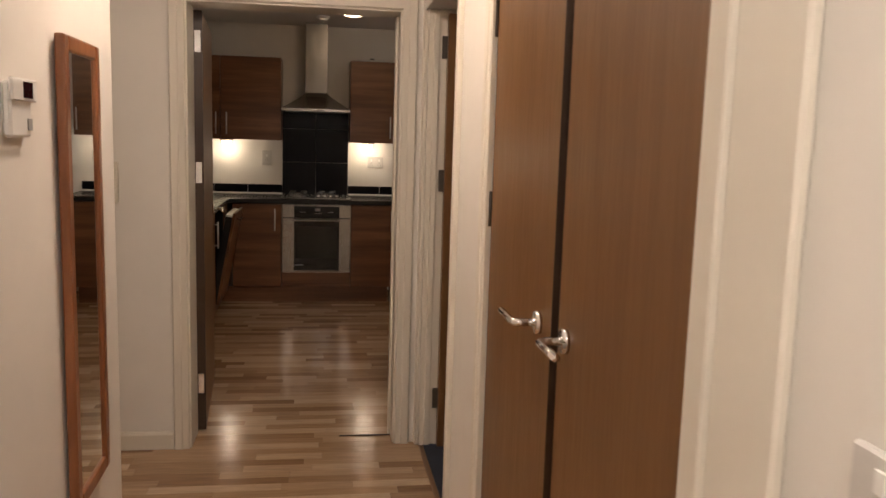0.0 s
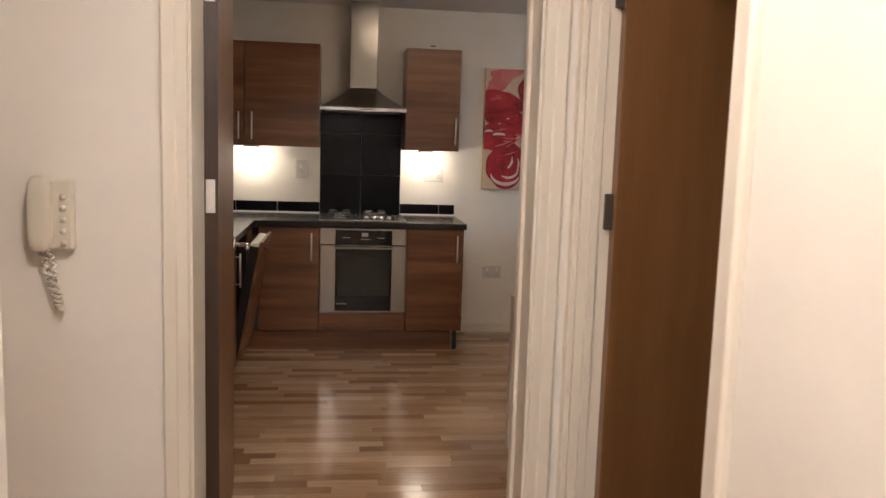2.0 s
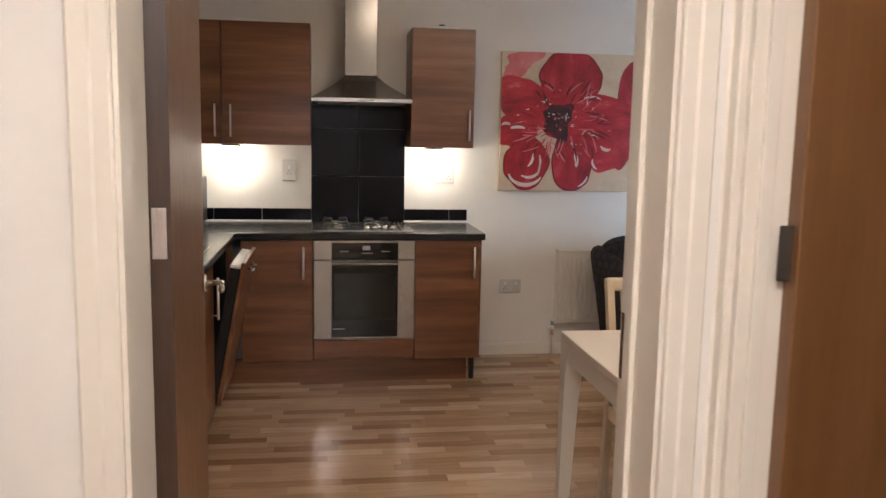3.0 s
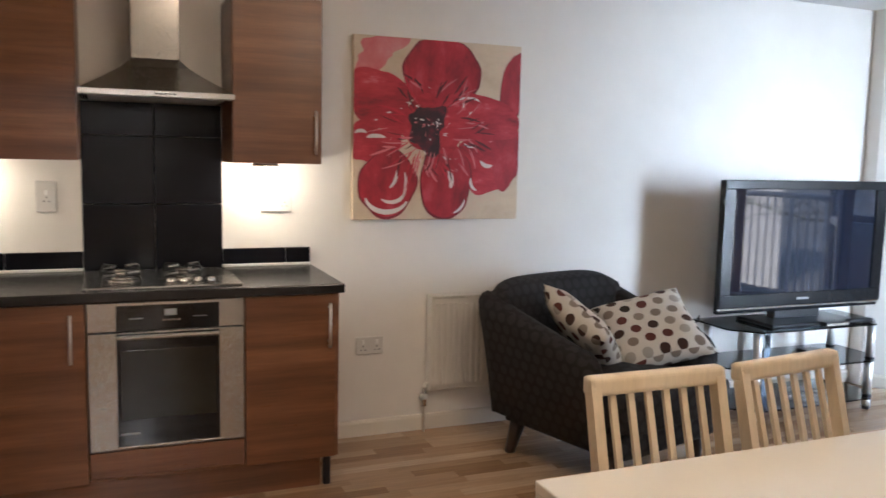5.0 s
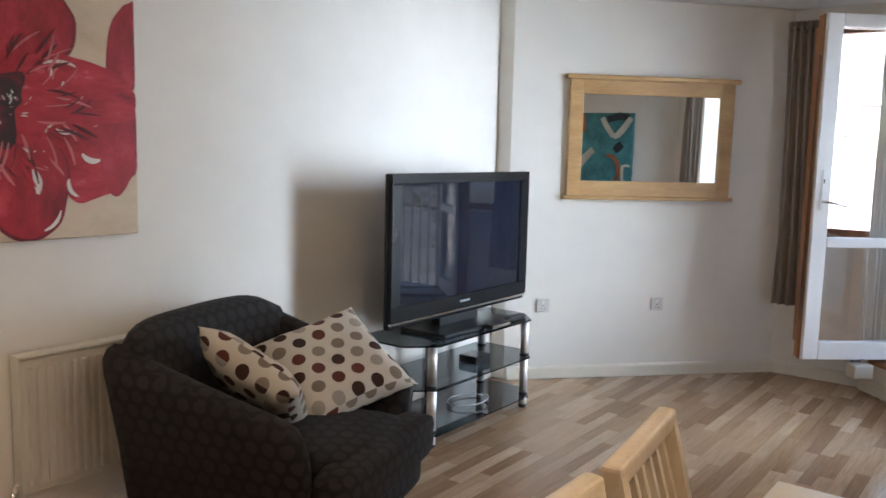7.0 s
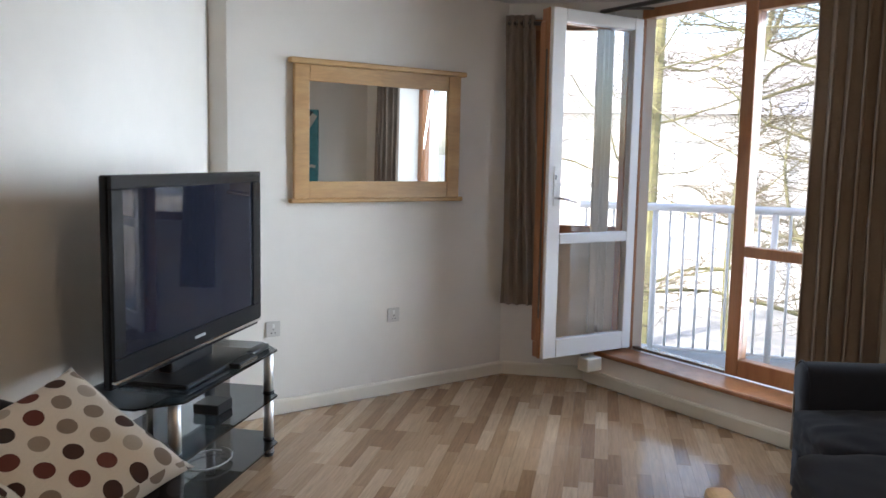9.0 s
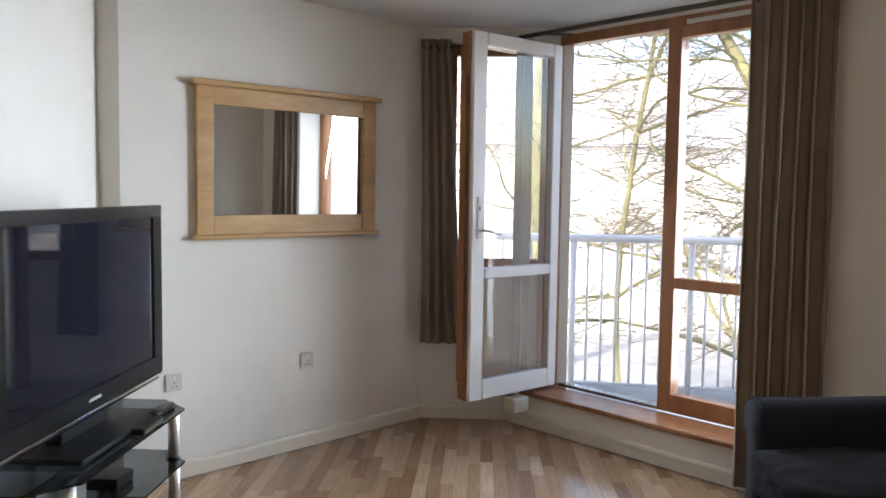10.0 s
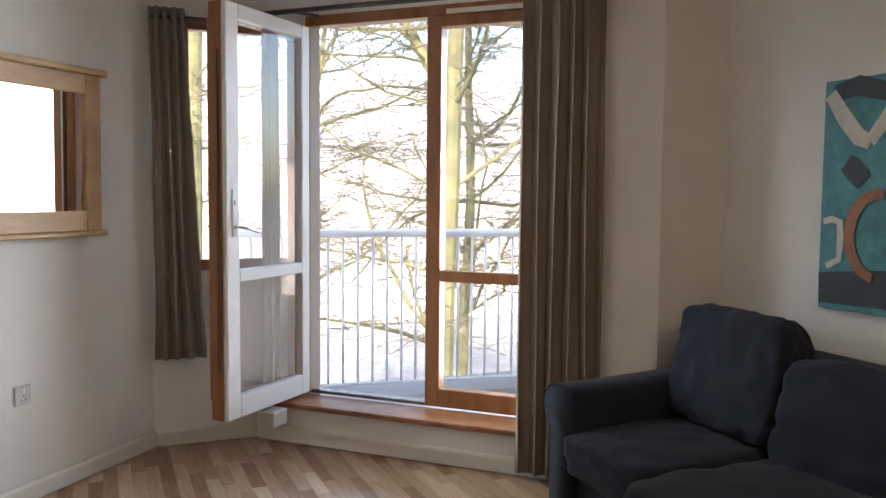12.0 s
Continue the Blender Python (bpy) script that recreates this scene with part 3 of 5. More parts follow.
cp = slab("display_panel", BLACKGLASS, ov, 0.375, 0.766, YF - 0.005, YF - 0.002, 0.754, 0.853, 0.001, "black glass control strip")
slab("clock", GREY, cp, 0.555, 0.60, YF - 0.0065, YF - 0.005, 0.81, 0.835, 0.0)
for k in range(4):
    slab("button", STEEL, cp, 0.548 + k * 0.018, 0.560 + k * 0.018, YF - 0.0075, YF - 0.005, 0.789, 0.795, 0.0)
slab("mark", GREY, cp, 0.425, 0.475, YF - 0.006, YF - 0.005, 0.80, 0.803, 0.0)
slab("mark", GREY, cp, 0.665, 0.715, YF - 0.006, YF - 0.005, 0.80, 0.803, 0.0)
od = slab("door", STEEL, ov, 0.270, 0.866, YF - 0.004, YF + 0.026, 0.274, 0.748, 0.003)
slab("glass", BLACKGLASS, od, 0.375, 0.766, YF - 0.008, YF - 0.004, 0.288, 0.742, 0.001)
slab("inner_window", OVENGLASS, od, 0.39, 0.752, YF - 0.0095, YF - 0.008, 0.395, 0.675, 0.0, "see-through oven window")
slab("mark", GREY, od, 0.385, 0.455, YF - 0.009, YF - 0.008, 0.335, 0.342, 0.0)
slab("handle", STEEL, od, 0.372, 0.769, YF - 0.035, YF - 0.008, 0.722, 0.738, 0.006, "flat steel handle bar")
pl = thing("plinth", (0.5, 7.08, 0.0), "walnut-effect kick board under the cabinets", "plinth")
slab("board", WALNUT, pl, -0.24, 1.20, 7.065, 7.08, 0.0, 0.138, 0.001)
slab("board", WALNUT, pl, -0.26, -0.245, 5.05, 7.07, 0.0, 0.138, 0.001)

wt = thing("worktop", (0.5, 7.3, 0.872), "black stone-effect worktop turning the corner", "worktop")
bm = bmesh.new()
box(bm, -0.785, 1.285, 6.985, 7.615, 0.872, 0.912, 0.006, 2)
part("slab", bm, WORKTOP, wt)
bm = bmesh.new()
box(bm, -0.785, -0.168, 5.02, 6.984, 0.872, 0.912, 0.006, 2)
part("slab", bm, WORKTOP, wt)

# left run: sink cabinets and the dishwasher with its door ajar
def side_unit(y0, y1, label, handle_y):
    u = thing("base_cabinet", (-0.5, (y0 + y1) / 2, 0.14), label, "cabinet", "kitchen base cabinets")
    slab("body", WALNUT, u, -0.77, XL - 0.022, y0, y1, 0.14, 0.868, 0.001)
    d = slab("door", WALNUT, u, XL - 0.019, XL, y0 + 0.002, y1 - 0.002, 0.145, 0.866, 0.0015)
    pull(d, XL, handle_y, 0.60, 0.80, "x")


side_unit(5.62, 6.20, "walnut-effect cabinet under the sink", 6.13)
side_unit(5.04, 5.62, "walnut-effect cabinet on the sink run", 5.12)
tagged(slab("corner_panel", WALNUT, None, XL - 0.02, XL, 6.815, YF - 0.001, 0.145, 0.866, 0.001), "walnut-effect corner filler panel", "panel")
dw = thing("dishwasher", (-0.5, 6.5, 0.14), "integrated dishwasher with its walnut-effect door ajar", "dishwasher")
bm = bmesh.new()
for y0, y1, z0, z1 in ((6.212, 6.225, 0.14, 0.868), (6.795, 6.808, 0.14, 0.868), (6.225, 6.795, 0.14, 0.16), (6.225, 6.795, 0.85, 0.868)):
    box(bm, -0.75, XL - 0.01, y0, y1, z0, z1)
box(bm, -0.76, -0.75, 6.212, 6.808, 0.14, 0.868)
part("tub", bm, BLACK, dw)
TIP = Matrix.Translation((XL, 0, 0.15)) @ Matrix.Rotation(radians(10.5), 4, "Y")


def tipped(name, material, parent, x0, x1, y0, y1, z0, z1, bevel=0.002, label=""):
    bm = box(bmesh.new(), x0, x1, y0, y1, z0, z1, bevel)
    bm.transform(TIP)
    return part(name, bm, material, parent, label)


dd = tipped("door", BLACK, dw, -0.05, 0.0, 6.225, 6.795, 0.0, 0.685, 0.003, "dark inner door")
tipped("front_panel", WALNUT, dd, 0.001, 0.02, 6.215, 6.805, 0.0, 0.72, 0.002, "walnut-effect front")
tipped("control_strip", WHITE, dd, -0.052, 0.0, 6.225, 6.795, 0.686, 0.702, 0.003, "pale top control strip")
tipped("detergent_tray", GREY, dd, -0.055, -0.05, 6.40, 6.60, 0.30, 0.42, 0.002)
hb = bmesh.new()
rod(hb, (0.05, 6.41, 0.66), (0.05, 6.60, 0.66), 0.006)
rod(hb, (0.02, 6.43, 0.66), (0.05, 6.43, 0.66), 0.004)
rod(hb, (0.02, 6.58, 0.66), (0.05, 6.58, 0.66), 0.004)
hb.transform(TIP)
part("handle", hb, STEEL, dd, "brushed steel bar handle", True)

sk = thing("sink", (-0.45, 6.0, 0.913), "stainless steel sink with a ribbed drainer", "sink")
bm = bmesh.new()
box(bm, -0.70, -0.225, 5.55, 6.36, 0.9125, 0.918, 0.002)
part("deck", bm, CHROME, sk)
for k in range(7):
    slab("drainer_rib", CHROME, sk, -0.62 + k * 0.05, -0.60 + k * 0.05, 5.98, 6.30, 0.9182, 0.923, 0.002)
bm = bmesh.new()
rings = []
for z, g in ((0.919, 0.0), (0.925, 0.004), (0.925, 0.012), (0.9195, 0.02)):
    rings.append([(-0.64 + g, 5.60 + g, z), (-0.28 - g, 5.60 + g, z), (-0.28 - g, 5.93 - g, z), (-0.64 + g, 5.93 - g, z)])
part("bowl_rim", loft(bm, rings), STEEL, sk)
part("tap", tube([(-0.66, 5.95, 0.918), (-0.66, 5.95, 1.12), (-0.64, 5.95, 1.17), (-0.58, 5.95, 1.185), (-0.52, 5.95, 1.16), (-0.50, 5.95, 1.11)], 0.012), CHROME, sk, "chrome swan-neck tap", True)

mw = thing("microwave", (-0.57, 7.32, 0.913), "black microwave oven in the corner of the worktop", "microwave")
slab("body", BLACK, mw, -0.775, -0.405, 7.26, 7.58, 0.925, 1.205, 0.006)
md = slab("door", BLACKGLASS, mw, -0.77, -0.535, 7.245, 7.26, 0.93, 1.20, 0.004)
slab("handle", STEEL, md, -0.565, -0.548, 7.215, 7.24, 0.96, 1.17, 0.006, "steel door handle")
pn = slab("control_panel", GUNMETAL, mw, -0.533, -0.408, 7.247, 7.26, 0.93, 1.20, 0.003)
slab("display", BLACKGLASS, pn, -0.515, -0.43, 7.244, 7.247, 1.14, 1.18, 0.0)
for r in range(3):
    for c in range(2):
        slab("button", GREY, pn, -0.512 + c * 0.05, -0.49 + c * 0.05, 7.245, 7.247, 1.05 + r * 0.026, 1.056 + r * 0.026, 0.0)
bar("knob", STEEL, pn, (-0.47, 7.228, 0.985), (-0.47, 7.247, 0.985), 0.018)
for x in (-0.74, -0.44):
    bar("foot", BLACK, mw, (x, 7.3, 0.9125), (x, 7.3, 0.926), 0.012)

# wall units


def wall_unit(x0, x1, label, hx):
    u = thing("wall_cabinet", ((x0 + x1) / 2, 7.4, 1.41), label, "cabinet", "kitchen wall cabinets")
    slab("body", WALNUT, u, x0, x1, 7.284, 7.615, 1.412, 2.128, 0.001)
    d = slab("door", WALNUT, u, x0 + 0.002, x1 - 0.002, 7.262, 7.281, 1.412, 2.128, 0.0015)
    pull(d, hx, 7.262, 1.455, 1.645)


wall_unit(-0.782, -0.270, "walnut-effect wall cabinet in the corner", -0.305)
wall_unit(-0.268, 0.250, "walnut-effect wall cabinet beside the cooker hood", -0.215)
wall_unit(0.857, 1.248, "narrow walnut-effect wall cabinet beside the picture", 1.215)


def counter_light(x):
    t = thing("counter_light", (x, 7.43, 1.36), "lit wedge-shaped lamp under the wall cabinet", "lamp", "lamps under the cabinets")
    bm = bmesh.new()
    loft(bm, [[(x - 0.045, 7.50, 1.411), (x + 0.045, 7.50, 1.411), (x + 0.045, 7.41, 1.411), (x - 0.045, 7.41, 1.411)],
              [(x - 0.06, 7.51, 1.395), (x + 0.06, 7.51, 1.395), (x + 0.06, 7.40, 1.395), (x - 0.06, 7.40, 1.395)]])
    part("housing", bm, WHITE, t)
    bm = bmesh.new()
    rod(bm, (x, 7.455, 1.362), (x, 7.455, 1.3948), 0.030, 0.044, 20)
    part("lens", bm, BULB, t, "glowing opal lens", True)


tray = thing("cabinet_tray", (1.04, 7.4, 2.13), "small white tray lying on the wall cabinet", "tray")
slab("tray", WHITE, tray, 0.94, 1.16, 7.29, 7.50, 2.129, 2.146, 0.004)
bar("knob", BLACK, tray, (1.05, 7.36, 2.146), (1.05, 7.36, 2.162), 0.025, 0.018)
panel = thing("spare_panel", (-0.1, 7.4, 2.13), "pale spare panel lying on the wall cabinet", "panel")
slab("board", WHITE, panel, -0.55, 0.16, 7.30, 7.55, 2.129, 2.143, 0.002)
counter_light(-0.24)
counter_light(1.03)

hood = thing("cooker_hood", (0.556, 7.4, 1.67), "stainless steel chimney cooker hood", "cooker hood")
bm = bmesh.new()
box(bm, 0.256, 0.856, 7.163, 7.615, 1.672, 1.697, 0.002)
part("canopy_edge", bm, STEEL, hood)
bm = bmesh.new()
rings = []
for t in (0.0, 0.25, 0.5, 0.75, 1.0):
    k = (1 - t) ** 1.25
    hw, fy, z = 0.098 + 0.20 * k, 7.385 - 0.218 * k, 1.697 + 0.145 * t
    rings.append([(0.556 - hw, fy, z), (0.556 + hw, fy, z), (0.556 + hw, 7.612, z), (0.556 - hw, 7.612, z)])
part("canopy", loft(bm, rings), STEEL, hood)
slab("chimney", STEEL, hood, 0.458, 0.654, 7.385, 7.615, 1.842, 2.453, 0.002)
slab("filter", GREY, hood, 0.29, 0.82, 7.20, 7.58, 1.668, 1.6715, 0.0, "grease filter")
for k in range(5):
    slab("switch", BLACK, hood, 0.54 + k * 0.018, 0.55 + k * 0.018, 7.1605, 7.163, 1.681, 1.688, 0.0)

sb = thing("splashback", (0.55, 7.61, 0.92), "black tiled splashback behind the hob", "splashback")
slab("grout", GROUT, sb, 0.249, 0.853, 7.608, 7.6195, 0.913, 1.668, 0.0)
for x0, x1 in ((0.249, 0.5525), (0.5555, 0.853)):
    for z0, z1 in ((0.913, 1.211), (1.2145, 1.519), (1.5225, 1.668)):
        slab("tile", TILE, sb, x0, x1, 7.600, 7.612, z0, z1, 0.002)
up = thing("upstand", (0.3, 7.61, 0.92), "low row of black tiles along the worktop", "tile row")
for x0, x1 in ((-0.778, -0.372), (-0.369, -0.068), (-0.065, 0.247), (0.855, 1.152), (1.155, 1.274)):
    slab("tile", TILE, up, x0, x1, 7.603, 7.6195, 0.926, 1.0, 0.002)
for x0, x1 in ((-0.778, 0.247), (0.855, 1.274)):
    slab("seal", WHITE, up, x0, x1, 7.598, 7.6195, 0.9125, 0.925, 0.002, "white sealant line")
for y0, y1 in ((7.30, 7.60), (6.99, 7.297), (6.68, 6.987), (6.37, 6.677)):
    slab("tile", TILE, up, -0.7895, -0.773, y0, y1, 0.926, 1.0, 0.002)

hob = thing("gas_hob", (0.56, 7.3, 0.913), "steel gas hob with black pan supports and four knobs", "hob")
slab("plate", STEEL, hob, 0.256, 0.866, 7.04, 7.54, 0.9125, 0.922, 0.003)
for x, y, r in ((0.40, 7.18, 0.05), (0.40, 7.42, 0.04), (0.66, 7.42, 0.055), (0.64, 7.19, 0.035)):
    bm = bmesh.new()
    rod(bm, (x, y, 0.922), (x, y, 0.934), r, r * 0.9, 20)
    rod(bm, (x, y, 0.934), (x, y, 0.943), r * 0.75, r * 0.7, 20)
    bn = part("burner", bm, STEEL, hob, "", True)
    for k in range(4):
        an = k * math.pi / 2 + 0.78
        o = Vector((math.cos(an), math.sin(an), 0))
        c = Vector((x, y, 0))
        part("pan_support", tube([c + o * 0.11 + Z * 0.922, c + o * 0.105 + Z * 0.945, c + o * 0.095 + Z * 0.955, c + o * 0.03 + Z * 0.955], 0.005, 6), BLACK, hob)
for k in range(4):
    x = 0.585 + k * 0.052
    bm = rod(bmesh.new(), (x, 7.075, 0.922), (x, 7.075, 0.95), 0.02, 0.015, 16)
    part("knob", bm, CHROME, hob, "", True)


def plate(name, x, y, z, w, h, label, gangs, facing=0.0, category="socket"):
    """A wall plate with rockers and pin holes, standing off the wall at (x, y, z)."""
    t = thing(name, (x, y, z), label, category, "", facing, True)
    part("plate", box(bmesh.new(), -w / 2, w / 2, -0.011, -0.0005, -h / 2, h / 2, 0.003), PLATE, t)
    for g in range(gangs):
        gx = (g - (gangs - 1) / 2) * w / max(1, gangs)
        part("rocker", box(bmesh.new(), gx - 0.007, gx + 0.007, -0.0145, -0.011, 0.008, 0.03, 0.001), WHITE, t)
        for dx, dz in ((0, -0.004), (-0.011, -0.022), (0.011, -0.022)):
            part("pin_hole", box(bmesh.new(), gx + dx - 0.003, gx + dx + 0.003, -0.0118, -0.0108, dz - 0.003, dz + 0.003), BLACK, t)
    return t


plate("switch_plate", 0.106, 7.6195, 1.247, 0.083, 0.135, "white cooker switch plate on the kitchen wall", 1, 0, "switch")
plate("double_socket", 1.11, 7.6195, 1.225, 0.148, 0.10, "white double socket beside the wall cabinet", 2)
plate("double_socket", 1.59, 7.6195, 0.48, 0.147, 0.092, "white double socket low on the wall", 2)

# ceiling fixtures


def dome(name, x, y, label, shade):
    t = thing(name, (x, y, H), label, "ceiling lamp", "flush ceiling lamps")
    bar("base", BRASS, t, (x, y, H - 0.03), (x, y, H - 0.0005), 0.15, 0.16, 32)
    rings = []
    for k in range(7):
        an = k / 6 * math.pi / 2
        r = max(0.004, 0.14 * math.cos(an))
        rings.append([(x + r * math.cos(j * math.tau / 32), y + r * math.sin(j * math.tau / 32), H - 0.031 - 0.075 * math.sin(an)) for j in range(32)])
    part("shade", loft(bmesh.new(), rings), shade, t, "lit opal glass shade", True)


dome("ceiling_lamp", 0.83, 6.13, "flush round ceiling lamp, lit", SHADE)
dome("ceiling_lamp", 1.85, 4.75, "flush round ceiling lamp over the table, lit", SHADE_DINING)
dome("ceiling_lamp", 0.38, 2.25, "flush round hall lamp, lit", SHADE_HALL)
# added lamp behind the camera's start, never in view, brightens the near wall
dome("ceiling_lamp", 0.62, -0.30, "unseen added lamp that brightens the near hall wall", SHADE_FILL)
al = thing("smoke_alarm", (0.61, 6.95, H), "white round smoke alarm on the ceiling", "smoke alarm")
bar("base", WHITE, al, (0.61, 6.95, H - 0.02), (0.61, 6.95, H - 0.0005), 0.055, 0.055, 24)
bar("cap", WHITE, al, (0.61, 6.95, H - 0.038), (0.61, 6.95, H - 0.02), 0.03, 0.045, 24)

# ---- living room ----


def canvas_art(name, x0, z0, size, y, face, label):
    """A stretched canvas; local x runs to the viewer's right, z up, and -y faces the room."""
    t = thing(name, (x0, y, z0), label, "painting", "", face, True)
    return t


def blob(cx, cz, rx, rz, turn, y, wob, seed, n=44):
    """A flat painted shape with a wavering edge, cut off at the canvas edge."""
    bm = bmesh.new()
    vs = []
    for i in range(n):
        an = i * math.tau / n
        k = 1 + wob * noise.noise(Vector((math.cos(an) * 1.7 + seed, math.sin(an) * 1.7, seed)))
        px, pz = rx * k * math.cos(an), rz * k * math.sin(an)
        x = cx + px * math.cos(turn) - pz * math.sin(turn)
        z = cz + px * math.sin(turn) + pz * math.cos(turn)
        vs.append(bm.verts.new((min(max(x, 0.002), 0.918), y, min(max(z, 0.002), 0.910))))
    bm.faces.new(vs)
    bmesh.ops.remove_doubles(bm, verts=bm.verts, dist=0.0005)
    return bm


def brush(name, stops, stretch, scale=6.0, seed=0.0):
    m, nt, p = shader(name)
    v = coords(nt, stretch)
    n1 = noise_tex(nt, v, scale, 6.0, 0.7)
    nt.links.new(ramp(nt, n1, stops), p.inputs["Base Color"])
    p.inputs["Roughness"].default_value = 0.55
    bump(nt, p, n1, 0.3)
    return m


LINEN = brush("canvas_beige", [(0.3, (0.55, 0.42, 0.28)), (0.55, (0.66, 0.54, 0.39)), (0.8, (0.70, 0.40, 0.32))], (1, 1, 1.5), 3.0)
RED_A = brush("petal_red", [(0.28, (0.11, 0.003, 0.008)), (0.43, (0.28, 0.007, 0.016)), (0.56, (0.42, 0.013, 0.026)), (0.72, (0.56, 0.06, 0.08))], (2.0, 1, 1.0), 4.0)
RED_B = brush("petal_crimson", [(0.28, (0.16, 0.004, 0.010)), (0.46, (0.40, 0.010, 0.022)), (0.60, (0.52, 0.025, 0.04)), (0.74, (0.66, 0.20, 0.21))], (1.0, 1, 2.5), 5.0)
PINKISH = brush("petal_wash", [(0.3, (0.50, 0.03, 0.05)), (0.6, (0.62, 0.20, 0.20)), (0.8, (0.70, 0.45, 0.36))], (1, 1, 1), 3.0)
INK = brush("flower_centre", [(0.3, (0.012, 0.008, 0.010)), (0.55, (0.05, 0.01, 0.015)), (0.75, (0.20, 0.01, 0.02))], (1, 1, 1), 14.0)
EDGE = brush("petal_edge_dark", [(0.3, (0.10, 0.004, 0.010)), (0.6, (0.22, 0.006, 0.016)), (0.8, (0.36, 0.01, 0.03))], (1, 1, 1), 5.0)
DAB = paint("white_dab", (0.72, 0.66, 0.62), 0.5, 0.1)

S = 0.915
art = canvas_art("painting", 1.482, 1.132, S, 7.6195, 0, "square canvas painting of a large red flower")
part("canvas", box(bmesh.new(), 0, 0.92, -0.030, 0, 0, 0.912, 0.003), LINEN, art)
layer = -0.0302
for cx, cz, rx, rz, turn, mt, rim in ((0.13, 0.83, 0.13, 0.075, 0.3, PINKISH, 0), (0.885, 0.70, 0.075, 0.18, -0.15, RED_A, 1), (0.465, 0.745, 0.205, 0.175, 0.0, RED_A, 1),
                                      (0.13, 0.61, 0.185, 0.135, -0.4, RED_B, 0), (0.70, 0.28, 0.17, 0.15, -0.5, RED_B, 0), (0.85, 0.36, 0.08, 0.20, 0.0, RED_A, 0),
                                      (0.11, 0.40, 0.17, 0.115, 0.25, RED_B, 0), (0.70, 0.53, 0.235, 0.125, -0.12, RED_B, 0), (0.185, 0.185, 0.15, 0.165, -0.35, RED_A, 1),
                                      (0.50, 0.20, 0.138, 0.195, 0.12, RED_A, 1), (0.42, 0.49, 0.20, 0.14, 0.0, RED_B, 0)):
    if rim:
        layer -= 0.0004
        part("petal_edge", blob(cx, cz - 0.004, rx * 1.06, rz * 1.05, turn, layer, 0.12, cx * 9 + cz * 5), EDGE, art)
    layer -= 0.0004
    part("petal", blob(cx, cz, rx, rz, turn, layer, 0.12 if rim else (0.7 if mt is PINKISH else 0.26), cx * 9 + cz * 5), mt, art)
part("flower_centre", blob(0.395, 0.475, 0.105, 0.115, 0.0, layer - 0.0005, 0.6, 3.3, 70), INK, art)
layer -= 0.001
rnd = random.Random(5)


def stroke(points, w, y, taper=0.3):
    """A flat brush stroke in the canvas plane."""
    bm = bmesh.new()
    pts = [Vector((x, y, z)) for x, z in points]
    a, b = [], []
    for i, p in enumerate(pts):
        d = (pts[min(i + 1, len(pts) - 1)] - pts[max(i - 1, 0)]).normalized()
        s = Vector((-d.z, 0, d.x)) * w * (taper + (1 - taper) * math.sin(math.pi * (i + 0.5) / len(pts)))
        a.append(bm.verts.new(p + s)), b.append(bm.verts.new(p - s))
    for i in range(len(pts) - 1):
        bm.faces.new((a[i], a[i + 1], b[i + 1], b[i]))
    return bm


def arc(cx, cz, rx, rz, a0, a1, n=16):
    return [(cx + rx * math.cos(a0 + (a1 - a0) * i / n), cz + rz * math.sin(a0 + (a1 - a0) * i / n)) for i in range(n + 1)]


for path, w in ((arc(0.18, 0.125, 0.115, 0.085, 3.3, 5.9), 0.013), (arc(0.20, 0.15, 0.075, 0.06, 4.0, 6.2), 0.010), (arc(0.13, 0.24, 0.10, 0.10, 5.4, 6.4), 0.009),
                (arc(0.12, 0.19, 0.16, 0.16, 5.8, 6.6), 0.008), (arc(0.40, 0.19, 0.13, 0.13, -0.2, 0.5), 0.015), (arc(0.52, 0.12, 0.09, 0.09, 5.0, 6.1), 0.007),
                (arc(0.12, 0.41, 0.05, 0.012, 0.4, 3.0), 0.010), (arc(0.04, 0.43, 0.03, 0.015, 0.4, 3.0), 0.009), (arc(0.74, 0.33, 0.05, 0.05, 3.6, 5.2), 0.011),
                (arc(0.62, 0.61, 0.06, 0.02, 0.2, 2.8), 0.006), (arc(0.64, 0.40, 0.04, 0.02, 3.4, 5.6), 0.006), (arc(0.69, 0.20, 0.05, 0.05, 2.8, 4.4), 0.008)):
    part("highlight_stroke", stroke(path, w, layer), DAB, art)
STREAKS = [paint("streak_dark", (0.10, 0.003, 0.008), 0.5, 0.2), paint("streak_pink", (0.62, 0.16, 0.17), 0.5, 0.2), paint("streak_red", (0.50, 0.012, 0.03), 0.5, 0.2)]
for k in range(96):
    an = rnd.uniform(0, math.tau)
    r0, ln = rnd.uniform(0.11, 0.22), rnd.uniform(0.05, 0.12)
    cv = rnd.uniform(-0.25, 0.25)
    pts = []
    for i in range(7):
        rr, aa = r0 + ln * i / 6, an + cv * i / 6
        pts.append((min(max(0.42 + 1.15 * rr * math.cos(aa), 0.01), 0.91), min(max(0.47 + rr * math.sin(aa), 0.01), 0.90)))
    part("brush_streak", stroke(pts, rnd.uniform(0.002, 0.007), layer - 0.0001 - 0.00003 * k, 0.15), STREAKS[k % 3], art)
layer -= 0.0032
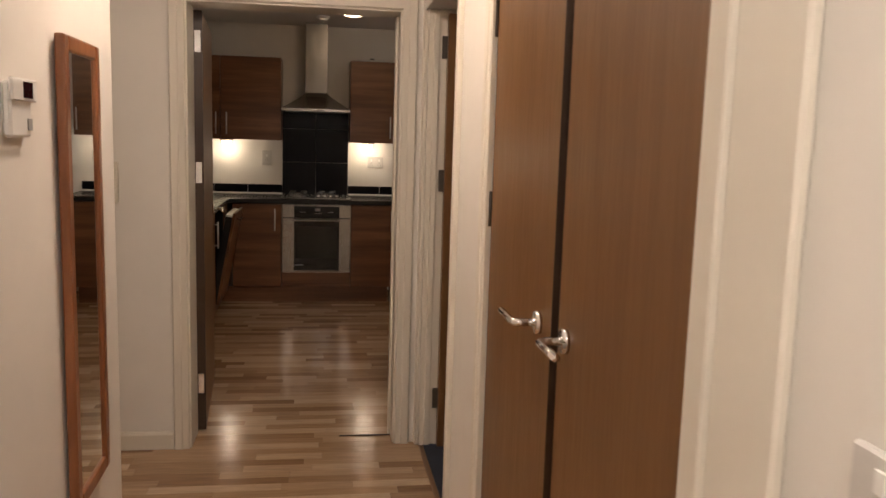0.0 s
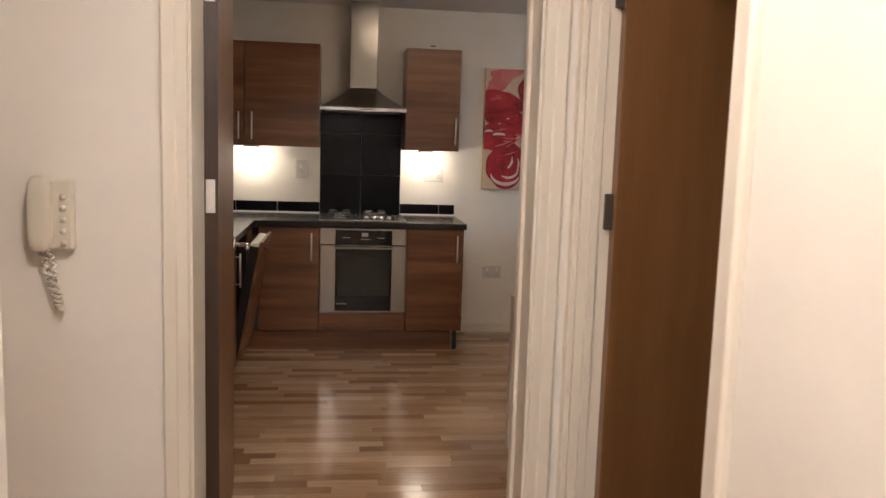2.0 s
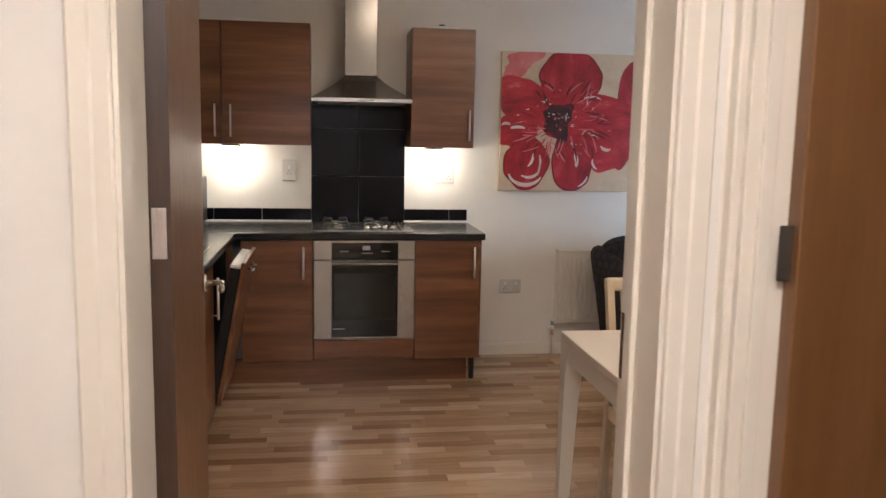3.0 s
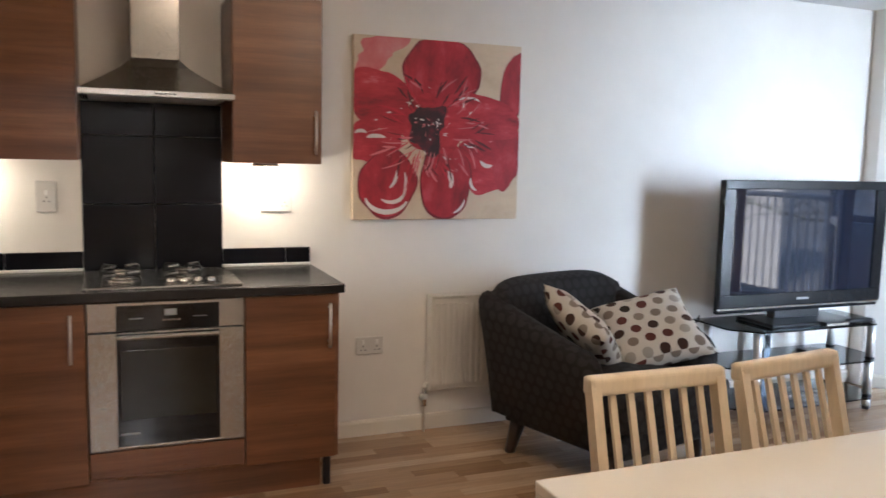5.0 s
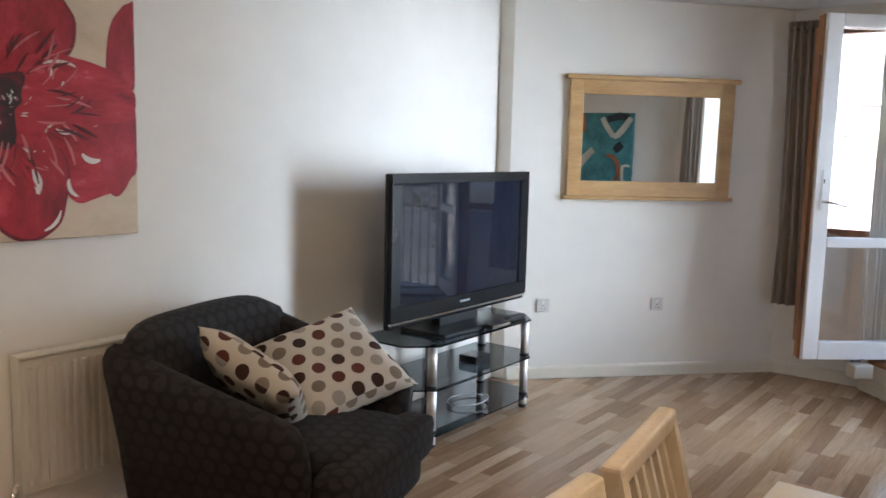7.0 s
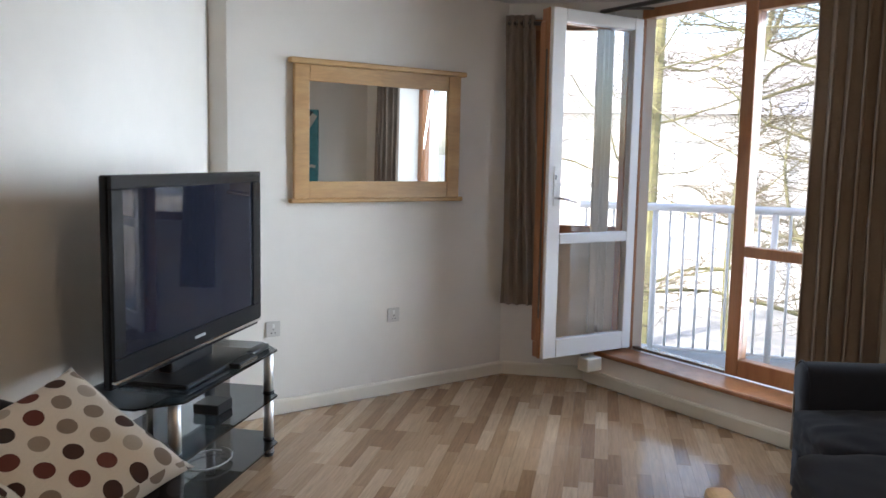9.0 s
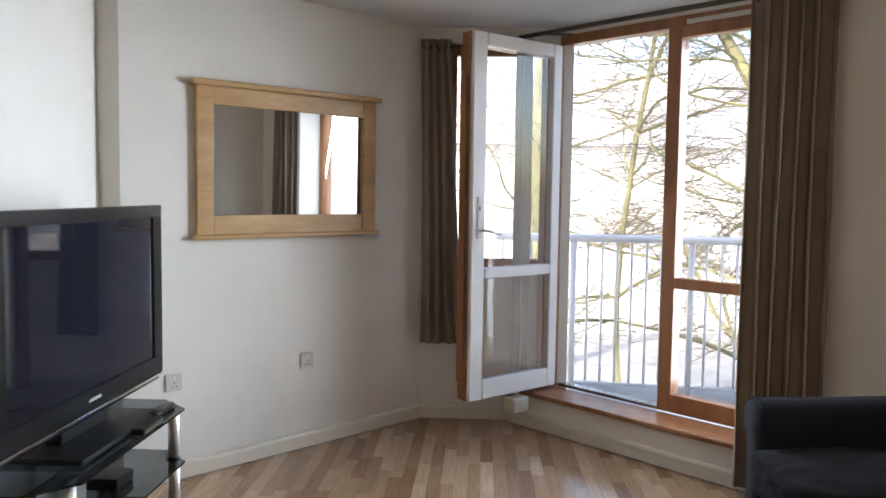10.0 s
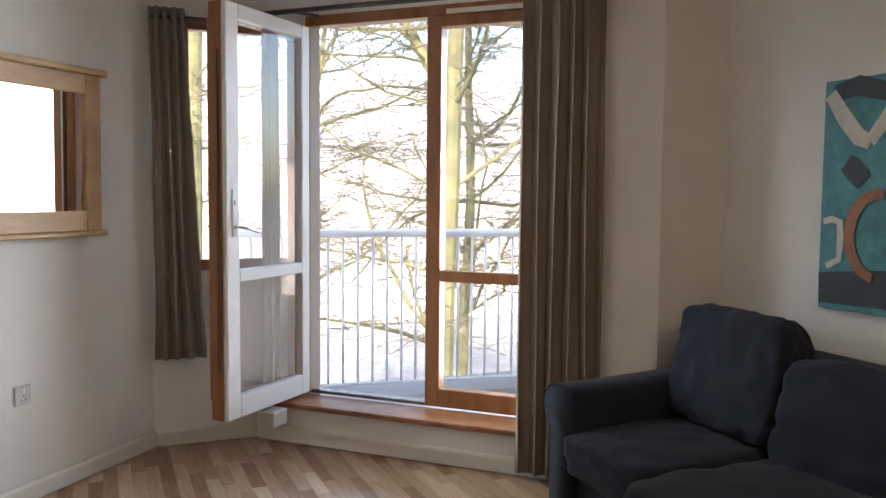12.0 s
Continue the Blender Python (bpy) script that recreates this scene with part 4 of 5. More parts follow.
for k in range(56):
    an, rr = rnd.uniform(0, math.tau), rnd.uniform(0.02, 0.10) if k < 26 else rnd.uniform(0.15, 0.30)
    x, z = 0.42 + rr * 1.2 * math.cos(an), 0.47 + rr * 0.8 * math.sin(an)
    part("paint_dab", blob(x, z, rnd.uniform(0.003, 0.014), rnd.uniform(0.0015, 0.004), an + 0.6, layer - 0.0006, 0.6, k * 1.3, 12), (DAB, STREAKS[1])[k % 2], art)

rad = thing("radiator", (2.45, 7.57, 0.2), "cream panel radiator behind the armchair", "radiator")
RX0, RX1, RZ0, RZ1 = 1.905, 3.0, 0.225, 0.735
slab("panel", RADIATOR, rad, RX0, RX1, 7.555, 7.575, RZ0, RZ1 - 0.012, 0.006)
for k in range(32):
    x = RX0 + 0.035 + k * 0.0333
    if x < RX1 - 0.02:
        slab("rib", RADIATOR, rad, x - 0.009, x + 0.009, 7.541, 7.556, RZ0 + 0.03, RZ1 - 0.045, 0.003)
slab("top_grille", RADIATOR, rad, RX0, RX1, 7.545, 7.61, RZ1 - 0.012, RZ1, 0.003)
slab("side_cover", RADIATOR, rad, RX0 - 0.003, RX0, 7.547, 7.61, RZ0, RZ1, 0.0)
bar("pipe", RADIATOR, rad, (1.885, 7.58, 0.0), (1.885, 7.58, 0.26), 0.008)
bar("pipe", RADIATOR, rad, (1.885, 7.58, 0.26), (1.905, 7.58, 0.26), 0.008)
vl = bar("valve", WHITE, rad, (1.872, 7.58, 0.19), (1.872, 7.53, 0.205), 0.017, 0.015)
bar("valve_body", CHROME, rad, (1.885, 7.58, 0.14), (1.885, 7.58, 0.24), 0.014)
bar("bracket", RADIATOR, rad, (2.9, 7.575, 0.5), (2.9, 7.6195, 0.5), 0.01)

# armchair: its own -y is the front
ac = thing("armchair", (2.565, 6.99, 0.0), "dark charcoal patterned fabric armchair with two cushions on it", "armchair", turn=16.0, local=True)
for x, y, lx, ly in ((-0.32, -0.36, 0.0, -0.01), (0.32, -0.36, 0.0, -0.01), (-0.30, 0.22, -0.015, 0.05), (0.30, 0.22, 0.015, 0.05)):
    part("leg", rod(bmesh.new(), (x + lx, y + ly, 0.0), (x, y, 0.20), 0.025, 0.042, 14), LEGDARK, ac, "dark turned wooden leg", True)
bm = soft(bmesh.new(), -0.375, 0.375, -0.40, 0.28, 0.17, 0.34, 6, 10.0)
box_uv(part("base", bm, CHARCOAL, ac, "", True))
bm = soft(bmesh.new(), -0.285, 0.285, -0.46, 0.22, 0.315, 0.47, 10, 7.0, 0.03, 0.006)
wing = soft(bmesh.new(), -0.385, 0.385, -0.515, -0.365, 0.295, 0.462, 10, 6.0, 0.0, 0.005)
tmp = bpy.data.meshes.new("seat_front")
wing.to_mesh(tmp)
wing.free()
bm.from_mesh(tmp)
bpy.data.meshes.remove(tmp)
box_uv(part("seat_cushion", bm, CHARCOAL, ac, "", True))
bm = soft(bmesh.new(), -0.365, 0.365, -0.47, -0.33, 0.175, 0.30, 8, 7.0)
box_uv(part("front_rail", bm, CHARCOAL, ac, "", True))
bm = bmesh.new()
rings = []
for i in range(15):
    s = -1 + 2 * i / 14
    x = s * 0.385
    top = 0.875 - 0.055 * abs(s) ** 5.0
    wrap = -0.06 * abs(s) ** 3
    ring = []
    for zz, yy in ((0.19, 0.29), (0.5, 0.335), (top - 0.06, 0.39), (top - 0.01, 0.385), (top, 0.345), (top - 0.015, 0.295), (top - 0.07, 0.265), (0.6, 0.215), (0.40, 0.17), (0.19, 0.17)):
        flare = 1 + 0.10 * max(0, (zz - 0.2) / 0.7)
        ring.append((x * flare, yy + wrap, zz))
    rings.append(ring)
loft(bm, rings)
box_uv(part("backrest", bm, CHARCOAL, ac, "", True))
for sx in (-1, 1):
    bm = bmesh.new()
    rings = []
    for i in range(17):
        t = i / 16
        y = 0.345 - 0.725 * t
        top = 0.815 - 0.205 * t ** 0.9
        bx = 0.365
        lean = (top - 0.2) * 0.10
        end = max(0.0, (t - 0.88) / 0.12)
        fat = math.sqrt(max(0.0, 1 - end * end * 0.75))
        top -= 0.035 * end * end
        outer, inner = bx + 0.012 + 0.043 * fat, bx + 0.012 - 0.067 * fat
        ring = [(inner, 0.2), (bx - 0.02 + 0.03 * fat, 0.2), (outer - 0.02 + lean * 0.5, 0.2 + (top - 0.2) * 0.5), (outer + lean, top - 0.08),
                (outer + lean + 0.002, top - 0.04), (outer + lean - 0.018, top - 0.010), (bx + lean, top), (inner + lean + 0.018, top - 0.010),
                (inner + lean, top - 0.045), (inner + lean * 0.6, 0.45)]
        rings.append([(sx * x, y, z) for x, z in ring])
    loft(bm, rings)
    box_uv(part("arm", bm, CHARCOAL, ac, "", True))


def cushion(name, m, size, thick, label, seed):
    t = thing(name, (0, 0, 0), label, "cushion", "dotted cushions", local=True)
    t.matrix_world = m
    n = 22
    bm = bmesh.new()
    top, low = [], []
    for j in range(n + 1):
        ra_, rb_ = [], []
        for i in range(n + 1):
            u_, v_ = -1 + 2 * i / n, -1 + 2 * j / n
            pin = 1 - 0.10 * (1 - abs(u_) ** 2) * abs(v_) ** 2
            pin2 = 1 - 0.10 * (1 - abs(v_) ** 2) * abs(u_) ** 2
            x, y = u_ * size / 2 * pin2, v_ * size / 2 * pin
            h = thick / 2 * ((1 - u_ ** 4) * (1 - v_ ** 4)) ** 0.55
            w = 0.010 * noise.noise(Vector((u_ * 2.5 + seed, v_ * 2.5, seed))) * (h / (thick / 2))
            edge = max(abs(u_), abs(v_))
            fold = 0.008 * math.sin(14 * (u_ - v_) + seed) * edge ** 3 * (1 - edge)
            ra_.append(bm.verts.new((x, y, h + w + fold)))
            rb_.append(ra_[-1] if edge > 0.999 else bm.verts.new((x, y, -h + w)))
        top.append(ra_), low.append(rb_)
    for j in range(n):
        for i in range(n):
            bm.faces.new((top[j][i], top[j][i + 1], top[j + 1][i + 1], top[j + 1][i]))
            try:
                bm.faces.new((low[j + 1][i], low[j + 1][i + 1], low[j][i + 1], low[j][i]))
            except ValueError:
                pass
    c = box_uv(part("cover", bm, DOTS, t, "", True))
    return t




def laid(centre, normal, along):
    """The pose of a flat thing with its face along normal."""
    n = Vector(normal).normalized()
    a = Vector(along)
    a = (a - n * a.dot(n)).normalized()
    m = Matrix((a, n.cross(a), n)).transposed().to_4x4()
    m.translation = centre
    return m


cushion("cushion", laid((2.86, 6.98, 0.615), (-0.36, -0.44, 0.86), (0.93, -0.27, 0.24)), 0.50, 0.16, "cream cushion with brown, red and grey dots", 1.0)
cushion("cushion", laid((2.48, 6.98, 0.63), (0.74, -0.10, 0.66), (0.18, -0.56, -0.28)), 0.44, 0.15, "cream dotted cushion leaning on the arm of the chair", 6.0)

# television and stand
tv = thing("television", (4.12, 7.25, 0.54), "large black flat-screen television", "television")
slab("casing", GUNMETAL, tv, 3.51, 4.752, 7.252, 7.285, 0.605, 1.365, 0.008, "", 2)
slab("back_case", BLACK, tv, 3.65, 4.60, 7.285, 7.35, 0.66, 1.28, 0.02, "", 2)
slab("screen", SCREEN, tv, 3.585, 4.665, 7.244, 7.2525, 0.715, 1.315, 0.001)
slab("bezel", GUNMETAL, tv, 3.51, 4.752, 7.236, 7.2518, 1.315, 1.365, 0.003)
slab("bezel", GUNMETAL, tv, 3.51, 4.752, 7.236, 7.2518, 0.640, 0.715, 0.003)
slab("bezel", GUNMETAL, tv, 3.51, 3.585, 7.236, 7.2518, 0.715, 1.315, 0.003)
slab("bezel", GUNMETAL, tv, 4.665, 4.752, 7.236, 7.2518, 0.715, 1.315, 0.003)
slab("trim_line", CHROME, tv, 3.51, 4.737, 7.230, 7.2515, 0.628, 0.640, 0.003, "silver trim line under the screen")
slab("name_mark", GREY, tv, 4.08, 4.17, 7.2345, 7.236, 0.672, 0.684, 0.0)
slab("neck", BLACK, tv, 3.95, 4.30, 7.27, 7.33, 0.555, 0.608, 0.004)
slab("foot", BLACK, tv, 3.80, 4.45, 7.12, 7.42, 0.5365, 0.556, 0.006)

st = thing("tv_stand", (4.12, 7.28, 0.0), "three-tier black glass television stand with chrome posts", "tv stand")


def shelf(z):
    bm = bmesh.new()
    x0, x1, y0, y1, c = 3.545, 4.665, 7.06, 7.50, 0.13
    line = [(x0 + c, y0), (x1 - c, y0), (x1, y0 + c), (x1, y1), (x0, y1), (x0, y0 + c)]
    loft(bm, [[(x, y, z - 0.008) for x, y in line], [(x, y, z) for x, y in line]])
    return part("shelf", bm, TINTED, st, "smoked glass shelf")


for z in (0.535, 0.315, 0.085):
    shelf(z)
for x, y in ((3.70, 7.12), (4.57, 7.12), (3.62, 7.44), (4.60, 7.44)):
    for z0, z1 in ((0.093, 0.306), (0.316, 0.526), (0.02, 0.076)):
        bar("post", SATIN, st, (x, y, z0), (x, y, z1), 0.024, None, 20)
    for z in (0.309, 0.079):
        bar("collar", BLACK, st, (x, y, z - 0.006), (x, y, z + 0.014), 0.027, None, 20)
    bar("foot", BLACK, st, (x, y, 0.0), (x, y, 0.02), 0.02, 0.026, 20)
slab("back_column", CHROME, st, 4.09, 4.14, 7.47, 7.495, 0.0, 0.526, 0.004)
rc = thing("set_top_box", (4.22, 7.1, 0.537), "small black box on the television stand", "box")
slab("case", BLACK, rc, 4.14, 4.32, 7.065, 7.115, 0.536, 0.562, 0.004)
slab("front_band", STEEL, rc, 4.145, 4.315, 7.0625, 7.065, 0.541, 0.557, 0.0)
rm = thing("remote_control", (4.47, 7.12, 0.537), "black remote control lying on the stand", "remote")
part("case", soft(bmesh.new(), 4.36, 4.56, 7.10, 7.15, 0.536, 0.562, 4, 4.0), BLACK, rm, "", True)
ad = thing("aerial_box", (4.25, 7.2, 0.316), "small dark box with a cable on the middle shelf", "box")
slab("case", BLACK, ad, 4.17, 4.31, 7.18, 7.30, 0.3155, 0.36, 0.004)
cb = thing("cable", (3.8, 7.3, 0.09), "thin cables hanging behind and looping on the stand", "cable")
part("loop", tube([(4.2 + 0.14 * math.cos(k * 0.42), 7.25 + 0.10 * math.sin(k * 0.42), 0.0965 + 0.001 * k) for k in range(16)], 0.004), GREY, cb, "grey looped cable", True)
part("drop", tube([(3.60, 7.50, 0.55), (3.585, 7.53, 0.47), (3.60, 7.54, 0.36), (3.64, 7.53, 0.2), (3.72, 7.52, 0.05), (3.80, 7.52, 0.008)], 0.005), BLACK, cb, "black hanging cable", True)

# framed mirror on the slanting wall; local x runs along the wall to the right
NE_A, NE_B = Vector((4.975, 7.517, 0)), Vector((6.408, 6.226, 0))
NE_D = (NE_B - NE_A).normalized()
NE_T = math.degrees(math.atan2(NE_D.y, NE_D.x))


def on_ne(s, off, z):
    return NE_A + NE_D * s + Vector((NE_D.y, -NE_D.x, 0)) * off + Vector((0, 0, z))


MS, MW2, MZ0, MZ1 = 0.35, 1.15, 1.185, 1.975
mir = thing("wall_mirror", on_ne(MS, 0, MZ0), "honey oak framed mirror with a cornice", "mirror", turn=NE_T - 2.2, local=True)
mir.matrix_world = mir.matrix_world @ Matrix.Rotation(radians(0.35), 4, "X")
MH = MZ1 - MZ0


def mslab(name, mt, x0, x1, y0, y1, z0, z1, bevel=0.003, label=""):
    return part(name, box(bmesh.new(), x0, x1, y0, y1, z0, z1, bevel), mt, mir, label)


mslab("frame_stile", HONEY, 0.02, 0.11, -0.030, -0.001, 0.025, MH - 0.03)
mslab("frame_stile", HONEY, MW2 - 0.11, MW2 - 0.02, -0.030, -0.001, 0.025, MH - 0.03)
mslab("frame_rail", HONEY, 0.11, MW2 - 0.11, -0.028, -0.001, 0.025, 0.12)
mslab("frame_rail", HONEY, 0.11, MW2 - 0.11, -0.028, -0.001, MH - 0.12, MH - 0.03)
mslab("cornice", HONEY, -0.01, MW2 + 0.01, -0.052, -0.001, MH - 0.03, MH, 0.006, "projecting oak cornice")
mslab("ledge", HONEY, -0.005, MW2 + 0.005, -0.045, -0.001, 0.0, 0.025, 0.006)
mslab("glass", MIRROR, 0.11, MW2 - 0.11, -0.014, -0.002, 0.12, MH - 0.12, 0.0, "silvered mirror glass")
for s, lab, g in ((0.25, "white switched socket on the slanting wall", 1), (1.045, "white single socket on the slanting wall", 1)):
    p = on_ne(s, 0.0, 0.49)
    plate("single_socket", p.x, p.y, 0.49, 0.086, 0.086, lab, g, NE_T)

# dining table and chairs
tb = thing("dining_table", (1.857, 4.805, 0.0), "white lacquered dining table", "table")
TX0, TX1, TY0, TY1, TZ = 1.226, 2.489, 4.43, 5.18, 0.755
slab("tabletop", TABLETOP, tb, TX0, TX1, TY0, TY1, TZ - 0.028, TZ, 0.004, "", 2)
for x0, x1, y0, y1 in ((TX0 + 0.004, TX1 - 0.004, TY0 + 0.004, TY0 + 0.03), (TX0 + 0.004, TX1 - 0.004, TY1 - 0.03, TY1 - 0.004), (TX0 + 0.004, TX0 + 0.03, TY0 + 0.03, TY1 - 0.03), (TX1 - 0.03, TX1 - 0.004, TY0 + 0.03, TY1 - 0.03)):
    slab("apron", TABLETOP, tb, x0, x1, y0, y1, TZ - 0.10, TZ - 0.0285, 0.002)
for sx, sy in ((0, 0), (1, 0), (0, 1), (1, 1)):
    ox, oy = (TX0 + 0.002, TX1 - 0.002)[sx], (TY0 + 0.002, TY1 - 0.002)[sy]
    dx, dy = (1, -1)[sx], (1, -1)[sy]
    rings = []
    for z, w in ((0.0, 0.040), (0.50, 0.058), (0.60, 0.066), (0.66, 0.085), (0.70, 0.12), (0.726, 0.14)):
        rings.append([(ox, oy, z), (ox + dx * w, oy, z), (ox + dx * w, oy + dy * w, z), (ox, oy + dy * w, z)])
    part("leg", loft(bmesh.new(), rings), TABLETOP, tb, "tapered white leg")


def dining_chair(x, y, turn, label):
    """Its own +y is the back."""
    t = thing("dining_chair", (x, y, 0), label, "chair", "chairs at the table", turn, True)
    W, BT = 0.205, 0.93
    for sx in (-1, 1):
        rings = []
        for z, yy, d in ((0.0, 0.05, 0.034), (0.45, 0.0, 0.042), (0.70, 0.02, 0.038), (BT - 0.005, 0.075, 0.034)):
            rings.append([(sx * W, yy - d / 2, z), (sx * (W - 0.028), yy - d / 2, z), (sx * (W - 0.028), yy + d / 2, z), (sx * W, yy + d / 2, z)])
        part("back_leg", loft(bmesh.new(), rings), BIRCH, t)
        part("front_leg", loft(bmesh.new(), [[(sx * W, -0.42, z), (sx * (W - w), -0.42, z), (sx * (W - w), -0.42 + w, z), (sx * W, -0.42 + w, z)] for z, w in ((0.0, 0.03), (0.42, 0.042))]), BIRCH, t)
        part("side_rail", box(bmesh.new(), min(sx * W, sx * (W - 0.02)), max(sx * W, sx * (W - 0.02)), -0.38, -0.02, 0.38, 0.43, 0.002), BIRCH, t)
    part("seat", soft(bmesh.new(), -0.205, 0.205, -0.43, -0.01, 0.425, 0.465, 6, 8.0), BIRCH, t)
    part("top_rail", box(bmesh.new(), -W - 0.002, W + 0.002, 0.053, 0.096, BT - 0.05, BT, 0.012, 3), BIRCH, t)
    part("lower_rail", box(bmesh.new(), -W + 0.028, W - 0.028, -0.012, 0.012, 0.50, 0.54, 0.003), BIRCH, t)
    for k in range(6):
        sx = -0.135 + k * 0.054
        part("back_slat", loft(bmesh.new(), [[(sx - 0.009, yy - 0.006, z), (sx + 0.009, yy - 0.006, z), (sx + 0.009, yy + 0.006, z), (sx - 0.009, yy + 0.006, z)] for z, yy in ((0.535, 0.0), (0.70, 0.02), (BT - 0.045, 0.072))]), BIRCH, t)
    return t


dining_chair(1.655, 5.26, 0.0, "pale birch dining chair with a slatted back, pushed in")
dining_chair(2.12, 5.28, 8.0, "pale birch slatted dining chair turned slightly")

def crease(bm, seed):
    """Shallow folds that run in from the corners of a loose cover."""
    for v in bm.verts:
        c = v.co
        f = noise.noise(Vector((c.x * 3.0 + seed, c.z * 3.0, seed)))
        v.co.y += 0.006 * math.sin(26 * (c.x * 0.6 + c.z) + 7 * f) * max(0.0, f + 0.15)


# sofa, back to the south wall
so = thing("sofa", (3.9, 4.2, 0.0), "dark navy fabric sofa with loose cushions", "sofa")
SX0, SX1 = 2.72, 4.79
part("base", soft(bmesh.new(), SX0 + 0.10, SX1 - 0.12, 3.80, 4.66, 0.02, 0.30, 8, 10.0, 0, 0.004), NAVY, so, "", True)
part("chaise_base", soft(bmesh.new(), 3.20, 3.97, 4.60, 4.88, 0.02, 0.30, 8, 10.0, 0, 0.004), NAVY, so, "", True)
for x0, x1, y1, sd in ((4.01, 4.56, 4.77, 1.0), (3.05, 4.0, 4.90, 2.0)):
    part("seat_cushion", soft(bmesh.new(), x0, x1, 4.02, y1, 0.27, 0.445, 18, 9.0, 0.02, 0.012, 4.0, sd), NAVY, so, "", True)
part("back_frame", soft(bmesh.new(), SX0 + 0.12, SX1 - 0.12, 3.76, 3.96, 0.05, 0.78, 8, 8.0, 0, 0.004), NAVY, so, "", True)
for x0, x1, sd, lean in ((3.99, 4.60, 3.0, -2.0), (3.05, 3.98, 5.0, 2.0)):
    bm = soft(bmesh.new(), x0, x1, -0.085, 0.085, 0.0, 0.48, 22, 6.5, 0.012, 0.016, 4.0, sd)
    crease(bm, sd)
    bm.transform(Matrix.Translation((0, 4.19, 0.40)) @ Matrix.Rotation(radians(14), 4, "X") @ Matrix.Rotation(radians(0.4 * lean), 4, "Y"))
    part("back_cushion", bm, NAVY, so, "", True)
for x, sgn in ((SX1 - 0.13, 1), (SX0 + 0.13, -1)):
    bm = bmesh.new()
    rings = []
    profile = [(-0.10, -0.57), (-0.105, -0.16), (-0.105, -0.07), (-0.095, -0.03), (-0.07, -0.008), (-0.02, 0.002), (0.05, 0.0), (0.095, -0.018), (0.122, -0.05),
               (0.13, -0.085), (0.122, -0.12), (0.098, -0.148), (0.075, -0.18), (0.07, -0.57)]
    for y, k, rise in ((3.80, 0.96, 0.02), (3.95, 1.0, 0.025), (4.15, 1.0, 0.02), (4.45, 1.0, 0.005), (4.66, 1.0, 0.0), (4.70, 0.985, -0.003), (4.715, 0.94, -0.012)):
        sway = 0.004 * math.sin(9.0 * y)
        rings.append([(x + sgn * (u_ * k + sway), y, max(0.03, 0.60 + rise * (z > -0.3) + z * (1.0 if k > 0.95 else 0.985))) for u_, z in profile])
    loft(bm, rings)
    arm = part("arm", bm, NAVY, so, "", True)
    part("piping", tube([(x + sgn * u_ * 0.985, 4.702, 0.60 + z * 0.99) for u_, z in profile], 0.005, 6), NAVY, arm, "", True)
for k in range(3):
    hem = bmesh.new()
    box(hem, SX0 + 0.14 + k * 0.63, SX0 + 0.74 + k * 0.63, 4.662 if k == 2 else 4.60, 4.674 if k == 2 else 4.66, 0.015, 0.235, 0.004)
    part("skirt_panel", hem, NAVY, so)
# abstract canvas over the sofa; the viewer faces south, so local x runs to smaller x
TEAL = brush("teal_paint", [(0.25, (0.02, 0.09, 0.11)), (0.5, (0.05, 0.22, 0.25)), (0.7, (0.10, 0.34, 0.37)), (0.85, (0.30, 0.45, 0.44))], (1, 1, 1), 5.0)
OFFWHITE = brush("chalk_paint", [(0.3, (0.45, 0.43, 0.36)), (0.6, (0.62, 0.60, 0.52)), (0.8, (0.25, 0.36, 0.34))], (1, 1, 1), 7.0)
INKY = brush("black_paint", [(0.35, (0.012, 0.016, 0.02)), (0.65, (0.03, 0.045, 0.055)), (0.85, (0.06, 0.16, 0.18))], (1, 1, 1), 6.0)
RUST = brush("rust_paint", [(0.3, (0.20, 0.07, 0.03)), (0.6, (0.38, 0.15, 0.07)), (0.8, (0.45, 0.28, 0.12))], (1, 1, 1), 7.0)
ab = canvas_art("painting", 4.215, 0.952, S, 3.7305, 180, "square abstract canvas in teal, black, chalk and rust")
part("canvas", box(bmesh.new(), 0, 0.92, -0.030, 0, 0, 0.912, 0.003), TEAL, ab)
k = -0.0305
